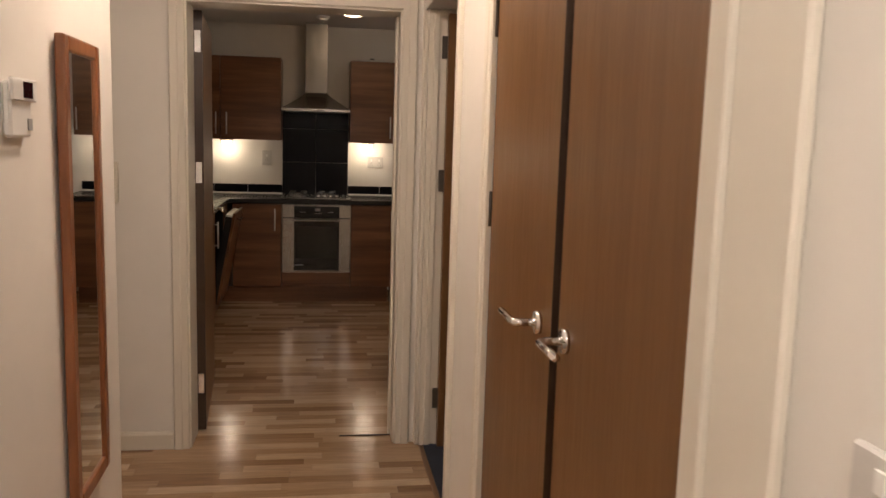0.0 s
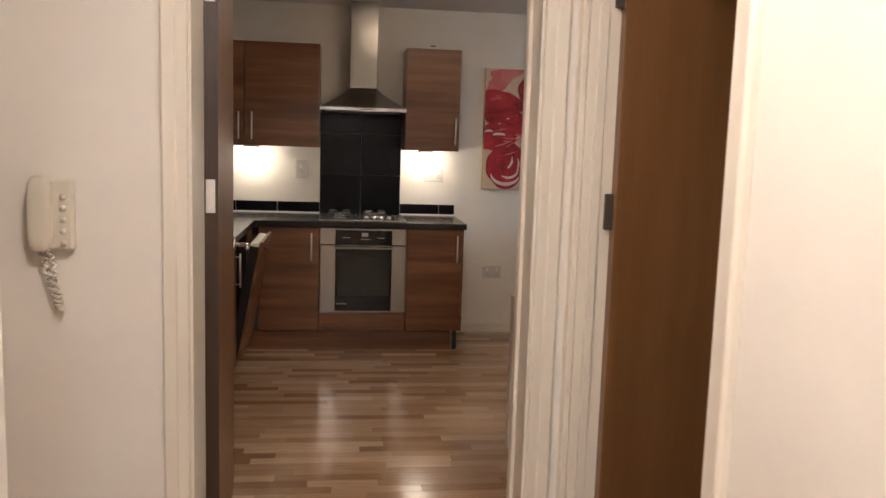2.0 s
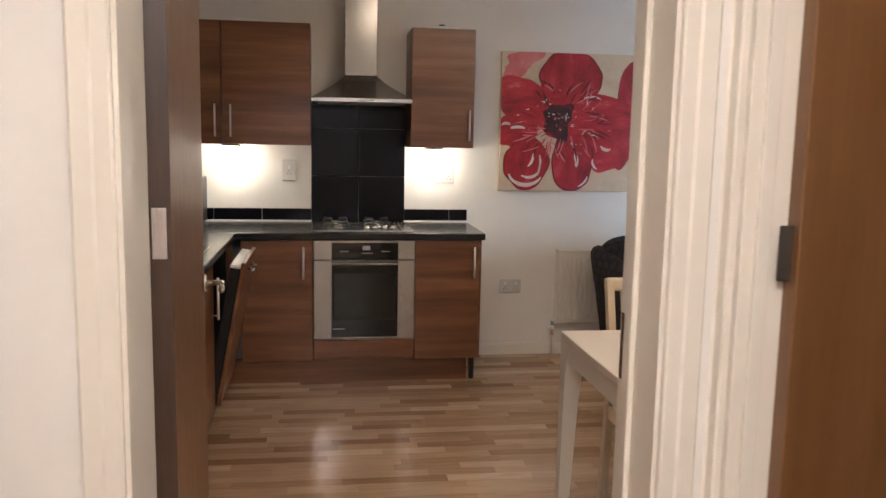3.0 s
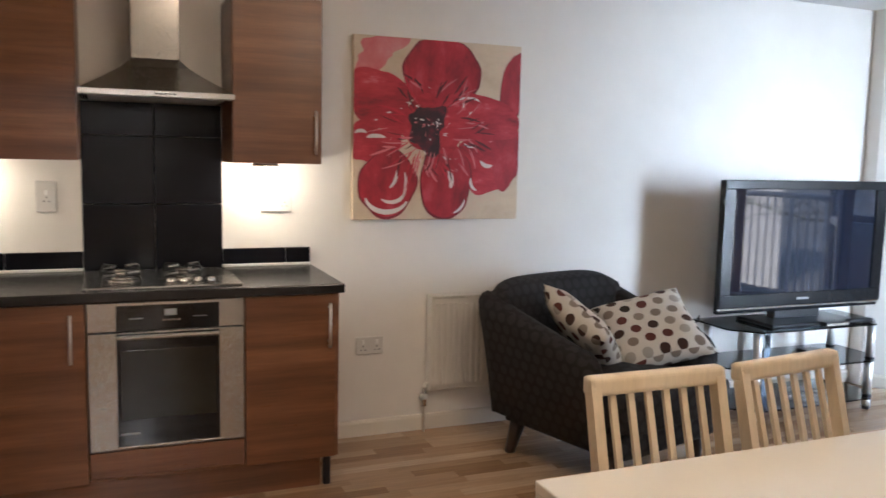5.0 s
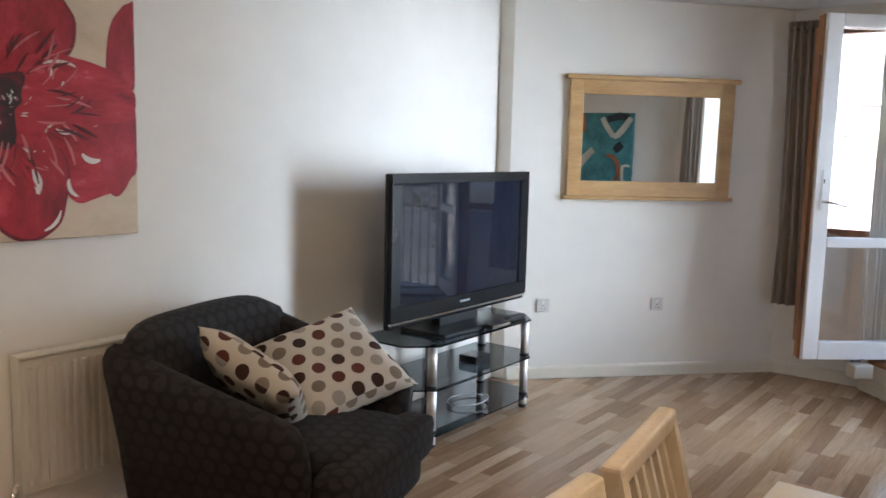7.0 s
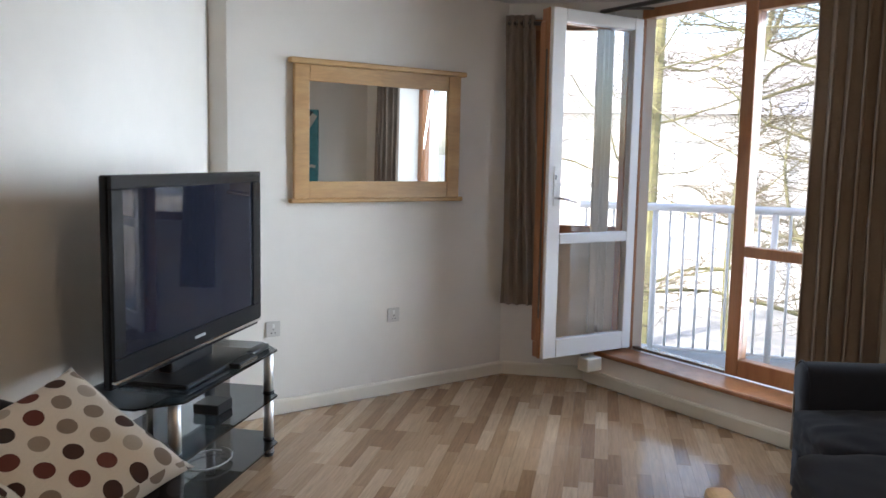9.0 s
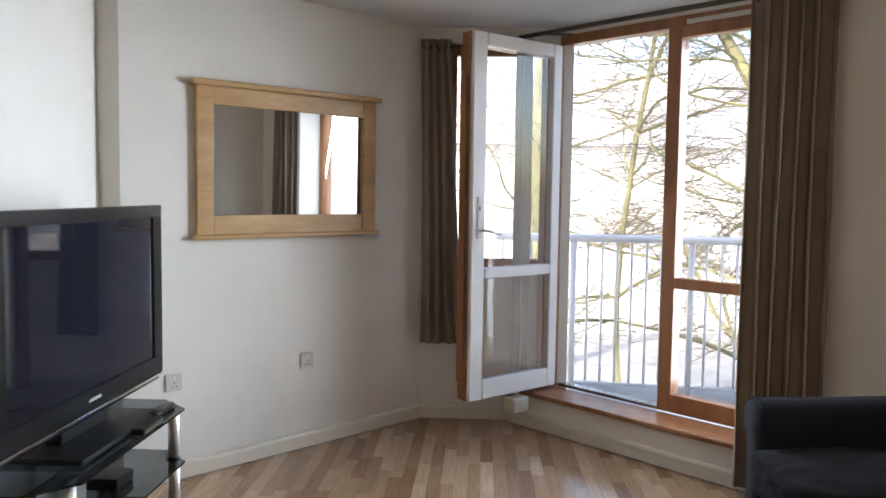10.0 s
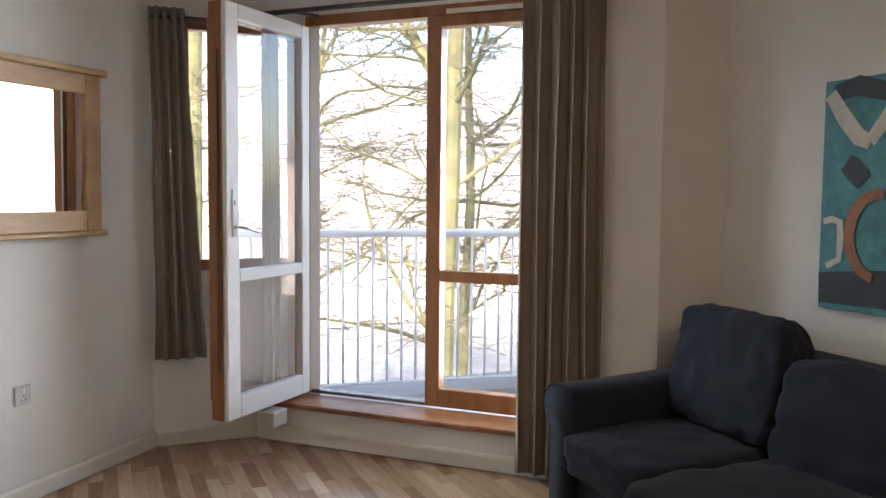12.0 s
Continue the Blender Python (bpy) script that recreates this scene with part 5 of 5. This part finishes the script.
for nm, pts, w, mt in (("paint_field", [(0.005, 0.08), (0.30, 0.10), (0.60, 0.07), (0.915, 0.09)], 0.075, INKY), ("paint_field", [(0.55, 0.80), (0.75, 0.79), (0.91, 0.76)], 0.11, RUST),
                       ("paint_field", [(0.05, 0.86), (0.16, 0.88), (0.30, 0.84)], 0.04, INKY),
                       ("white_stroke", [(0.03, 0.86), (0.10, 0.76), (0.17, 0.68), (0.22, 0.66)], 0.035, OFFWHITE), ("white_stroke", [(0.22, 0.66), (0.30, 0.76), (0.36, 0.86)], 0.03, OFFWHITE),
                       ("white_stroke", [(0.45, 0.52), (0.55, 0.42), (0.66, 0.28)], 0.04, OFFWHITE), ("white_stroke", [(0.66, 0.28), (0.78, 0.38), (0.90, 0.50)], 0.035, OFFWHITE),
                       ("white_stroke", [(0.02, 0.35), (0.06, 0.36), (0.10, 0.35), (0.105, 0.28), (0.10, 0.20), (0.04, 0.17)], 0.016, OFFWHITE),
                       ("paint_field", [(0.12, 0.585), (0.16, 0.55), (0.20, 0.51)], 0.045, INKY),
                       ("rust_arc", arc(0.27, 0.30, 0.125, 0.16, 4.6, 1.4), 0.025, RUST), ("paint_field", [(0.62, 0.16), (0.75, 0.17), (0.90, 0.15)], 0.03, OFFWHITE),
                       ("paint_field", arc(0.74, 0.55, 0.05, 0.05, 0.0, 6.2), 0.03, RUST)):
    k -= 0.0005
    part(nm, stroke(pts, w, k, 0.7), mt, ab)

# ---- hall ----


def moulding(a_, b_, base, z1, axis, flip=False):
    """One upright length of moulded architrave from a_ to b_ along a wall face, standing proud of base."""
    w = b_ - a_
    line = [(0.0, 0.0), (0.0, 0.012), (0.06, 0.0155), (0.42, 0.0155), (0.50, 0.0195), (0.90, 0.0215), (0.97, 0.019), (1.0, 0.013), (1.0, 0.0)]
    rings = []
    for z in (0.0, z1):
        ring = []
        for u_, d in line:
            p = b_ - u_ * w if flip else a_ + u_ * w
            ring.append((base - d, p, z) if axis == "y" else (p, base - d, z))
        rings.append(ring)
    return loft(bmesh.new(), rings)


def casing(y0, y1, x, side, name, label):
    """Architraves and lining round a doorway in a wall that runs along y; side: the way they stand proud."""
    t = thing(name, (x, (y0 + y1) / 2, 0.0), label, "door frame", kind="structure")
    for a_, b_, flip in ((y0 - 0.065, y0 + 0.004, True), (y1 - 0.004, y1 + 0.065, False)):
        part("architrave", moulding(a_, b_, x - 0.001, 2.115, "y", flip), GLOSS, t)
    slab("architrave", GLOSS, t, x - 0.016, x - 0.001, y0 - 0.065, y1 + 0.065, 2.046, 2.115, 0.003)
    return t


fa = casing(2.72, 3.62, 1.075, -1, "door_frame_1", "cream painted bedroom door frame")
slab("lining", GLOSS, fa, 1.076, 1.194, 2.7205, 2.738, 0.0, 2.048, 0.001)
slab("lining", GLOSS, fa, 1.076, 1.194, 3.602, 3.6195, 0.0, 2.048, 0.001)
slab("door_stop", GLOSS, fa, 1.10, 1.125, 2.738, 2.75, 0.0, 2.03, 0.001)
slab("door_stop", GLOSS, fa, 1.10, 1.125, 3.59, 3.602, 0.0, 2.03, 0.001)
fb = casing(0.81, 2.12, 1.075, -1, "door_frame_2", "cream painted cupboard door frame")
slab("architrave", GLOSS, fb, 1.058, 1.074, 0.60, 0.742, 0.0, 2.115, 0.004)
slab("lining", GLOSS, fb, 1.10, 1.194, 2.102, 2.1195, 0.0, 2.048, 0.001)
slab("lining", GLOSS, fb, 1.10, 1.194, 0.8105, 0.828, 0.0, 2.048, 0.001)
slab("lining", GLOSS, fb, 1.11, 1.194, 0.828, 2.102, 2.03, 2.048, 0.001)


def lever(parent, base, out, along):
    """A round rose with a straight lever; base on the door face."""
    base, out, along = Vector(base), Vector(out), Vector(along)
    r = part("handle_rose", rod(bmesh.new(), base, base + out * 0.010, 0.026, 0.025, 20), CHROME, parent, "chrome lever handle", True)
    part("lever", tube([base + out * 0.008, base + out * 0.046, base + out * 0.055 + along * 0.003, base + out * 0.058 + along * 0.012, base + out * 0.058 + along * 0.07, base + out * 0.058 + along * 0.125], 0.0085, 12), CHROME, r, "", True)


def hinge(parent, where, size=(0.012, 0.03, 0.10)):
    x, y, z = where
    bm = bmesh.new()
    box(bm, x - size[0] / 2, x + size[0] / 2, y - size[1] / 2, y + size[1] / 2, z - size[2] / 2, z + size[2] / 2, 0.002)
    return part("hinge", bm, BRASS, parent, "tarnished metal hinge")


cd = thing("cupboard_door", (1.09, 2.118, 0.005), "wood-veneer cupboard door standing slightly ajar", "door", "hall cupboard doors", -0.3, True)
part("panel", box(bmesh.new(), -0.012, 0.030, -0.652, 0.0, 0.0, 2.02, 0.002), OAK, cd)
part("edge", box(bmesh.new(), -0.0122, 0.0302, -0.655, -0.652, 0.0, 2.02, 0.0), LIP, cd, "dark lipped door edge")
lever(cd, (-0.012, -0.56, 1.075), (-1, 0, 0), (0, 1, 0))
for z in (0.25, 1.275, 1.80):
    part("hinge", rod(bmesh.new(), (-0.016, 0.004, z - 0.05), (-0.016, 0.004, z + 0.05), 0.008), BRASS, cd, "tarnished hinge knuckle", True)
cd2 = thing("cupboard_door", (1.097, 0.835, 0.005), "wood-veneer cupboard door, closed", "door", "hall cupboard doors", 0.0, True)
part("panel", box(bmesh.new(), -0.012, 0.028, 0.0, 0.612, 0.0, 2.02, 0.002), OAK, cd2)
part("edge", box(bmesh.new(), -0.0122, 0.0282, 0.612, 0.615, 0.0, 2.02, 0.0), LIP, cd2)
lever(cd2, (-0.012, 0.555, 1.075), (-1, 0, 0), (0, -1, 0))

bd = thing("bedroom_door", (1.16, 3.60, 0.008), "wood-veneer bedroom door standing wide open", "door", local=True)
part("panel", box(bmesh.new(), 0.0, 0.84, -0.042, 0.0, 0.0, 2.02, 0.002), OAK, bd)
lever(bd, (0.78, -0.042, 1.04), (0, -1, 0), (-1, 0, 0))
for z in (0.235, 1.272, 1.872):
    hinge(bd, (-0.012, -0.021, z), (0.028, 0.004, 0.10))

# kitchen doorway
kf = thing("door_frame_3", (0.467, 3.75, 0.0), "cream painted kitchen door frame", "door frame", kind="structure")
for a_, b_, flip in ((-0.065, 0.004, True), (0.961, 1.03, False)):
    part("architrave", moulding(a_, b_, 3.649, 2.115, "x", flip), GLOSS, kf)
slab("architrave", GLOSS, kf, -0.065, 1.03, 3.634, 3.649, 2.046, 2.115, 0.003)
for a_, b_ in ((-0.065, -0.012), (0.977, 1.03)):
    slab("architrave", GLOSS, kf, a_, b_, 3.851, 3.866, 0.0, 2.115, 0.003)
slab("lining", GLOSS, kf, 0.0005, 0.012, 3.651, 3.849, 0.0, 2.048, 0.001)
slab("lining", GLOSS, kf, 0.953, 0.9645, 3.651, 3.849, 0.0, 2.048, 0.001)
slab("lining", GLOSS, kf, 0.012, 0.953, 3.651, 3.849, 2.036, 2.048, 0.001)
slab("door_stop", GLOSS, kf, 0.941, 0.953, 3.76, 3.80, 0.0, 2.03, 0.002)
slab("strike_plate", CHROME, kf, 0.9515, 0.953, 3.815, 3.84, 0.98, 1.12, 0.0)
tagged(slab("threshold_strip", LIP, None, 0.70, 0.953, 3.742, 3.752, 0.0015, 0.006, 0.001), "thin dark threshold strip in the doorway", "threshold", "", "structure")
kd = thing("kitchen_door", (0.008, 3.872, 0.008), "wood-veneer kitchen door standing wide open", "door", turn=4.6, local=True)
part("panel", box(bmesh.new(), 0.0, 0.040, 0.0, 0.915, 0.0, 2.02, 0.002), OAK, kd)
part("edge", box(bmesh.new(), -0.0002, 0.0402, -0.003, 0.0, 0.0, 2.02, 0.0), LIP, kd, "dark lipped door edge")
lever(kd, (0.040, 0.855, 1.02), (1, 0, 0), (0, -1, 0))
lever(kd, (0.0, 0.855, 1.02), (-1, 0, 0), (0, -1, 0))
for z in (0.235, 1.27, 1.88):
    part("hinge", box(bmesh.new(), 0.004, 0.032, -0.006, -0.003, z - 0.05, z + 0.05, 0.001), CHROME, kd, "steel hinge leaf")

# skirting boards


def skirting(name, p, q, label="cream painted skirting board"):
    p, q = Vector((*p, 0)), Vector((*q, 0))
    d = (q - p).normalized()
    bm = bmesh.new()
    loft(bm, [[Vector((x, y, z)) for x, y, z in ((s, 0.001, 0.001), (s, 0.016, 0.001), (s, 0.016, 0.070), (s, 0.011, 0.082), (s, 0.001, 0.086))] for s in (0.0, (q - p).length)])
    bm.transform(Matrix.Translation(p) @ Matrix.Rotation(math.atan2(d.y, d.x), 4, "Z"))
    return tagged(part(name, bm, GLOSS), label, "skirting", "", "structure")


skirting("baseboard", (4.975, 7.62), (1.274, 7.62))
skirting("baseboard", (6.402, 6.226), (4.985, 7.503))
skirting("baseboard", (6.402, 5.66), (6.402, 6.21))
a, b = bay(6.75, NP, 0), bay(8.49, NP, 0)
skirting("baseboard", (a.x, a.y), (b.x, b.y))
skirting("baseboard", (-0.066, 3.65), (-1.30, 3.65))
skirting("baseboard", (-0.04, 2.53), (-0.04, -1.50))
skirting("baseboard", (2.60, 3.73), (4.81, 3.73))
skirting("baseboard", (1.075, 2.19), (1.075, 2.654))
skirting("baseboard", (1.075, -1.50), (1.075, 0.744))

# hall mirror, thermostat, intercom
hm = thing("hall_mirror", (-0.04, 2.12, 0.48), "tall narrow mirror in a red pine frame", "mirror")
HY0, HY1, HZ0, HZ1 = 1.955, 2.295, 0.485, 1.697
for y0, y1, z0, z1 in ((HY0, HY0 + 0.04, HZ0, HZ1), (HY1 - 0.04, HY1, HZ0, HZ1), (HY0 + 0.04, HY1 - 0.04, HZ0, HZ0 + 0.04), (HY0 + 0.04, HY1 - 0.04, HZ1 - 0.04, HZ1)):
    slab("frame", PINE, hm, -0.039, -0.014, y0, y1, z0, z1, 0.006, "", 2)
slab("glass", MIRROR, hm, -0.036, -0.022, HY0 + 0.04, HY1 - 0.04, HZ0 + 0.04, HZ1 - 0.04, 0.0, "silvered mirror glass")
pin = Matrix.Translation((-0.039, HY1, 0))
hm.matrix_world = pin @ Matrix.Rotation(radians(1.05), 4, "Z") @ pin.inverted() @ hm.matrix_world
th = thing("thermostat", (-0.04, 1.71, 1.42), "white heating thermostat with a small dark screen", "thermostat")
slab("base", WHITE, th, -0.039, -0.020, 1.63, 1.75, 1.45, 1.565, 0.006)
slab("cover", WHITE, th, -0.0205, -0.012, 1.62, 1.765, 1.525, 1.572, 0.003)
slab("screen", BLACKGLASS, th, -0.0125, -0.011, 1.68, 1.735, 1.532, 1.565, 0.0)
slab("button", GREY, th, -0.020, -0.017, 1.72, 1.745, 1.465, 1.49, 0.001)
ic = thing("intercom", (-0.33, 3.64, 1.14), "cream wall intercom handset with a coiled cord", "intercom")
slab("base", CREAM, ic, -0.36, -0.285, 3.615, 3.649, 1.145, 1.33, 0.006)
part("handset", soft(bmesh.new(), -0.392, -0.335, 3.585, 3.625, 1.143, 1.338, 6, 4.0), CREAM, ic, "", True)
for k in range(5):
    part("button", rod(bmesh.new(), (-0.308, 3.608, 1.165 + k * 0.03), (-0.308, 3.616, 1.165 + k * 0.03), 0.008), CREAM, ic, "", True)
cord = []
for k in range(120):
    t = k / 119
    cx = -0.37 + 0.035 * math.sin(t * math.pi) + 0.02 * t
    cz = 1.145 - 0.16 * math.sin(t * math.pi)
    cord.append((cx + 0.008 * math.cos(k * 1.1), 3.625 + 0.008 * math.sin(k * 1.1), cz))
part("cord", tube(cord, 0.0028, 5), CREAM, ic, "coiled cream cord", True)
plate("light_switch", 1.0745, 0.445, 1.18, 0.086, 0.086, "white light switch in the hall", 1, -90, "switch")

# ---- trees and houses outside ----


def tree(name, x, y, base, height, seed, label, girth=0.115, sway=0.10, fork=None):
    """A bare tree: tapered trunk, limbs and many twigs."""
    rng = random.Random(seed)
    t = thing(name, (x, y, base), label, "tree", "trees outside", 0, True)
    meshes = {"trunk": ([], []), "branchwork": ([], []), "crown": ([], [])}

    def piece(kind, p, q, r0, r1, n):
        """One tapered length of wood."""
        verts, faces = meshes[kind]
        d = (q - p).normalized()
        s = d.cross(Vector((0.31, 0.17, 0.93))).normalized()
        c = s.cross(d)
        o = len(verts)
        for w, r in ((p, r0), (q, r1)):
            verts.extend(tuple(w + r * (math.cos(k * math.tau / n) * s + math.sin(k * math.tau / n) * c)) for k in range(n))
        faces.extend((o + k, o + (k + 1) % n, o + n + (k + 1) % n, o + n + k) for k in range(n))

    def grow(kind, p, d, length, r, steps, wander, lift):
        pts = [p.copy()]
        for k in range(steps):
            d = (d + Vector((rng.uniform(-1, 1), rng.uniform(-1, 1), rng.uniform(-0.6, 0.8))) * wander + Vector((0, 0, lift))).normalized()
            q = p + d * length / steps
            r1 = r * (1 - 0.75 / steps)
            piece(kind, p, q, r, r1, 10 if r > 0.09 else (6 if r > 0.02 else 4))
            p, r = q, r1
            pts.append(p.copy())
        return pts
    main = grow("trunk", Vector((0, 0, 0)), Vector((0, 0, 1)), height, girth, 10, sway, 0.10)
    if fork:
        main = main + grow("trunk", main[6], Vector(fork), 3.4, girth * 0.5, 6, 0.06, 0.08)[1:]
    for k in range(28):
        p = main[3 + int((len(main) - 4) * k / 28)]
        an = rng.uniform(0, math.tau)
        lp = grow("branchwork", p, Vector((math.cos(an), math.sin(an), rng.uniform(-0.1, 0.8))).normalized(), rng.uniform(2.0, 4.4), rng.uniform(0.016, 0.038), 9, 0.30, 0.0)
        for q in lp[1:]:
            for j in range(3):
                an = rng.uniform(0, math.tau)
                tp = grow("crown", q, Vector((math.cos(an), math.sin(an), rng.uniform(-0.4, 0.8))).normalized(), rng.uniform(0.5, 1.3), 0.008, 4, 0.40, -0.02)
                for w in tp[1:]:
                    for i in range(2):
                        an = rng.uniform(0, math.tau)
                        grow("crown", w, Vector((math.cos(an), math.sin(an), rng.uniform(-0.4, 0.6))).normalized(), rng.uniform(0.2, 0.6), 0.0032, 2, 0.35, 0.0)
    for kind, note in (("trunk", ""), ("branchwork", "moss-green limbs"), ("crown", "fine bare twigs")):
        me = bpy.data.meshes.new(kind)
        me.from_pydata(*[meshes[kind][0], [], meshes[kind][1]])
        me.materials.append(TWIG if kind == "crown" else BARK)
        ob = new(kind, me)
        ob.parent = t
        if note:
            ob["label"], ob["kind"] = note, "stuff"
    return t


tree("tree", 10.3, 2.98, -3.2, 9.3, 4, "bare mossy tree close to the balcony", 0.155, 0.03, (0.25, 0.55, 0.8))
tree("tree", 13.5, 1.2, -3.2, 9.0, 11, "bare tree further along the street")
tree("tree", 15.5, 3.3, -3.2, 9.5, 23, "slender bare tree standing by the houses", 0.075, 0.10)
tree("tree", 22.0, 4.6, -3.2, 14.0, 31, "tall grey-barked bare tree further off", 0.26, 0.03)


def terrace(x, y, turn, width, height, storeys, bays, label):
    """A plain rendered house front with real window openings, sills and a pitched roof."""
    t = thing("house", (x, y, -3.2), label, "house", "houses across the street", turn, True)
    bm = bmesh.new()
    sh, bw = height / storeys, width / bays
    for s_ in range(storeys):
        z0 = s_ * sh
        box(bm, 0, width, 0, 0.3, z0, z0 + 0.9)
        box(bm, 0, width, 0, 0.3, z0 + 0.9 + 1.4, z0 + sh)
        for b_ in range(bays + 1):
            a0 = 0 if b_ == 0 else b_ * bw - (bw - 1.1) / 2
            a1 = width if b_ == bays else b_ * bw + (bw - 1.1) / 2
            box(bm, a0, a1, 0, 0.3, z0 + 0.9, z0 + 2.3)
    part("wall", bm, RENDERED, t)
    for s_ in range(storeys):
        for b_ in range(bays):
            cx, z0 = (b_ + 0.5) * bw, s_ * sh + 0.9
            w = part("window", box(bmesh.new(), cx - 0.55, cx + 0.55, 0.14, 0.16, z0, z0 + 1.4), PALEPANE, t)
            fm = bmesh.new()
            for q in ((cx - 0.55, cx - 0.48, z0, z0 + 1.4), (cx + 0.48, cx + 0.55, z0, z0 + 1.4), (cx - 0.48, cx + 0.48, z0 + 1.33, z0 + 1.4), (cx - 0.48, cx + 0.48, z0, z0 + 0.07), (cx - 0.03, cx + 0.03, z0 + 0.07, z0 + 1.33)):
                box(fm, q[0], q[1], 0.10, 0.138, q[2], q[3])
            part("frame", fm, WHITE, w)
            part("sill", box(bmesh.new(), cx - 0.62, cx + 0.62, -0.08, 0.10, z0 - 0.08, z0 - 0.005), CONCRETE, w)
    rm_ = bmesh.new()
    loft(rm_, [[(xx, -0.4, height), (xx, 8.4, height), (xx, 4.0, height + 3.0)] for xx in (-0.3, width + 0.3)])
    part("roof", rm_, PALEROOF, t)
    part("chimney", box(bmesh.new(), 1.0, 1.9, 3.6, 4.4, height + 1.5, height + 4.0, 0.02), BRICKISH, t)


# roof and panes are lightened in colour to look washed out by glare
PALEROOF = paint("pale_slate", (0.42, 0.41, 0.42), 0.8, 0.1)
PALEPANE = paint("washed_out_pane", (0.70, 0.70, 0.69), 0.15, 0.1)
RENDERED = paint("pale_render", (0.84, 0.81, 0.77), 0.9, 0.08, 30.0, 0.3)
BRICKISH = paint("brick_red", (0.26, 0.12, 0.085), 0.9, 0.25, 12.0, 0.4)
terrace(27.0, 12.0, -82.0, 22.0, 6.2, 2, 6, "pale rendered terrace across the street")
terrace(23.0, -12.0, -130.0, 20.0, 6.2, 2, 5, "pale rendered houses further down the street")

# ---- laminate strips ----
rngs = random.Random(9)
PITCH, GAP = 0.0655, 0.0004
near, far = [], bmesh.new()
kinds = {}


def inside(x0, x1, y):
    if y < 3.75:
        return (x1 <= 1.076 and x0 >= -0.05) or (y > 2.54 and x1 <= 1.076 and x0 >= -1.30)
    if x0 < -0.79:
        return False
    if y > 7.61:
        return False
    lim = 6.40
    if y > 6.226:
        lim = min(lim, 4.975 + (7.517 - y) / 0.9)
    if y < 5.62:
        lim = min(lim, y + 0.70)
    if y < 4.45:
        lim = min(lim, 5.15)
    return x1 <= lim


rows = int((7.62 + 1.5) / PITCH)
for r in range(rows):
    y0 = -1.5 + r * PITCH
    x = -1.4 - rngs.uniform(0, 0.5)
    lo = -0.05 if y0 < 2.54 else (-1.30 if y0 + PITCH < 3.75 else -0.79)
    lim = 1.076 if y0 + PITCH < 3.75 else (5.15 if y0 < 4.45 else min(6.40, y0 + 0.70 if y0 < 5.62 else 6.40, 4.975 + (7.517 - y0 - PITCH) / 0.9 if y0 > 6.17 else 6.40))
    while x < lim:
        length = rngs.choice((0.30, 0.38, 0.46, 0.54))
        a_, b_ = max(x, lo), min(x + length, lim)
        x += length
        if b_ - a_ < 0.02:
            continue
        whole = abs((b_ - a_) - length) < 1e-6
        if whole and 3.9 < y0 < 6.9 and -0.1 < a_ < 3.4 and len(near) < 300 and not (1.25 < a_ < 2.4 and 4.45 < y0 < 5.1):
            near.append((a_, y0, length))
        else:
            vs = [far.verts.new(c) for c in ((a_ + GAP, y0 + GAP, 0.0), (b_ - GAP, y0 + GAP, 0.0), (b_ - GAP, y0 + PITCH - GAP, 0.0), (a_ + GAP, y0 + PITCH - GAP, 0.0))]
            lw = [far.verts.new(v.co - Vector((0, 0, 0.0035))) for v in vs]
            far.faces.new(vs)
            for i in range(4):
                j = (i + 1) % 4
                far.faces.new((vs[j], vs[i], lw[i], lw[j]))
fo = part("laminate_strips", far, STRIP_FAR, floor)
fo["kind"] = "stuff"
for a_, y0, length in near:
    if length not in kinds:
        bm = box(bmesh.new(), GAP, length - GAP, GAP, PITCH - GAP, -0.0035, 0.0)
        me = bpy.data.meshes.new("laminate_strip")
        bm.to_mesh(me)
        bm.free()
        me.materials.append(STRIP)
        kinds[length] = me
    ob = new("laminate_strip", kinds[length])
    ob.location = (a_, y0, 0.0)
    ob.parent = floor
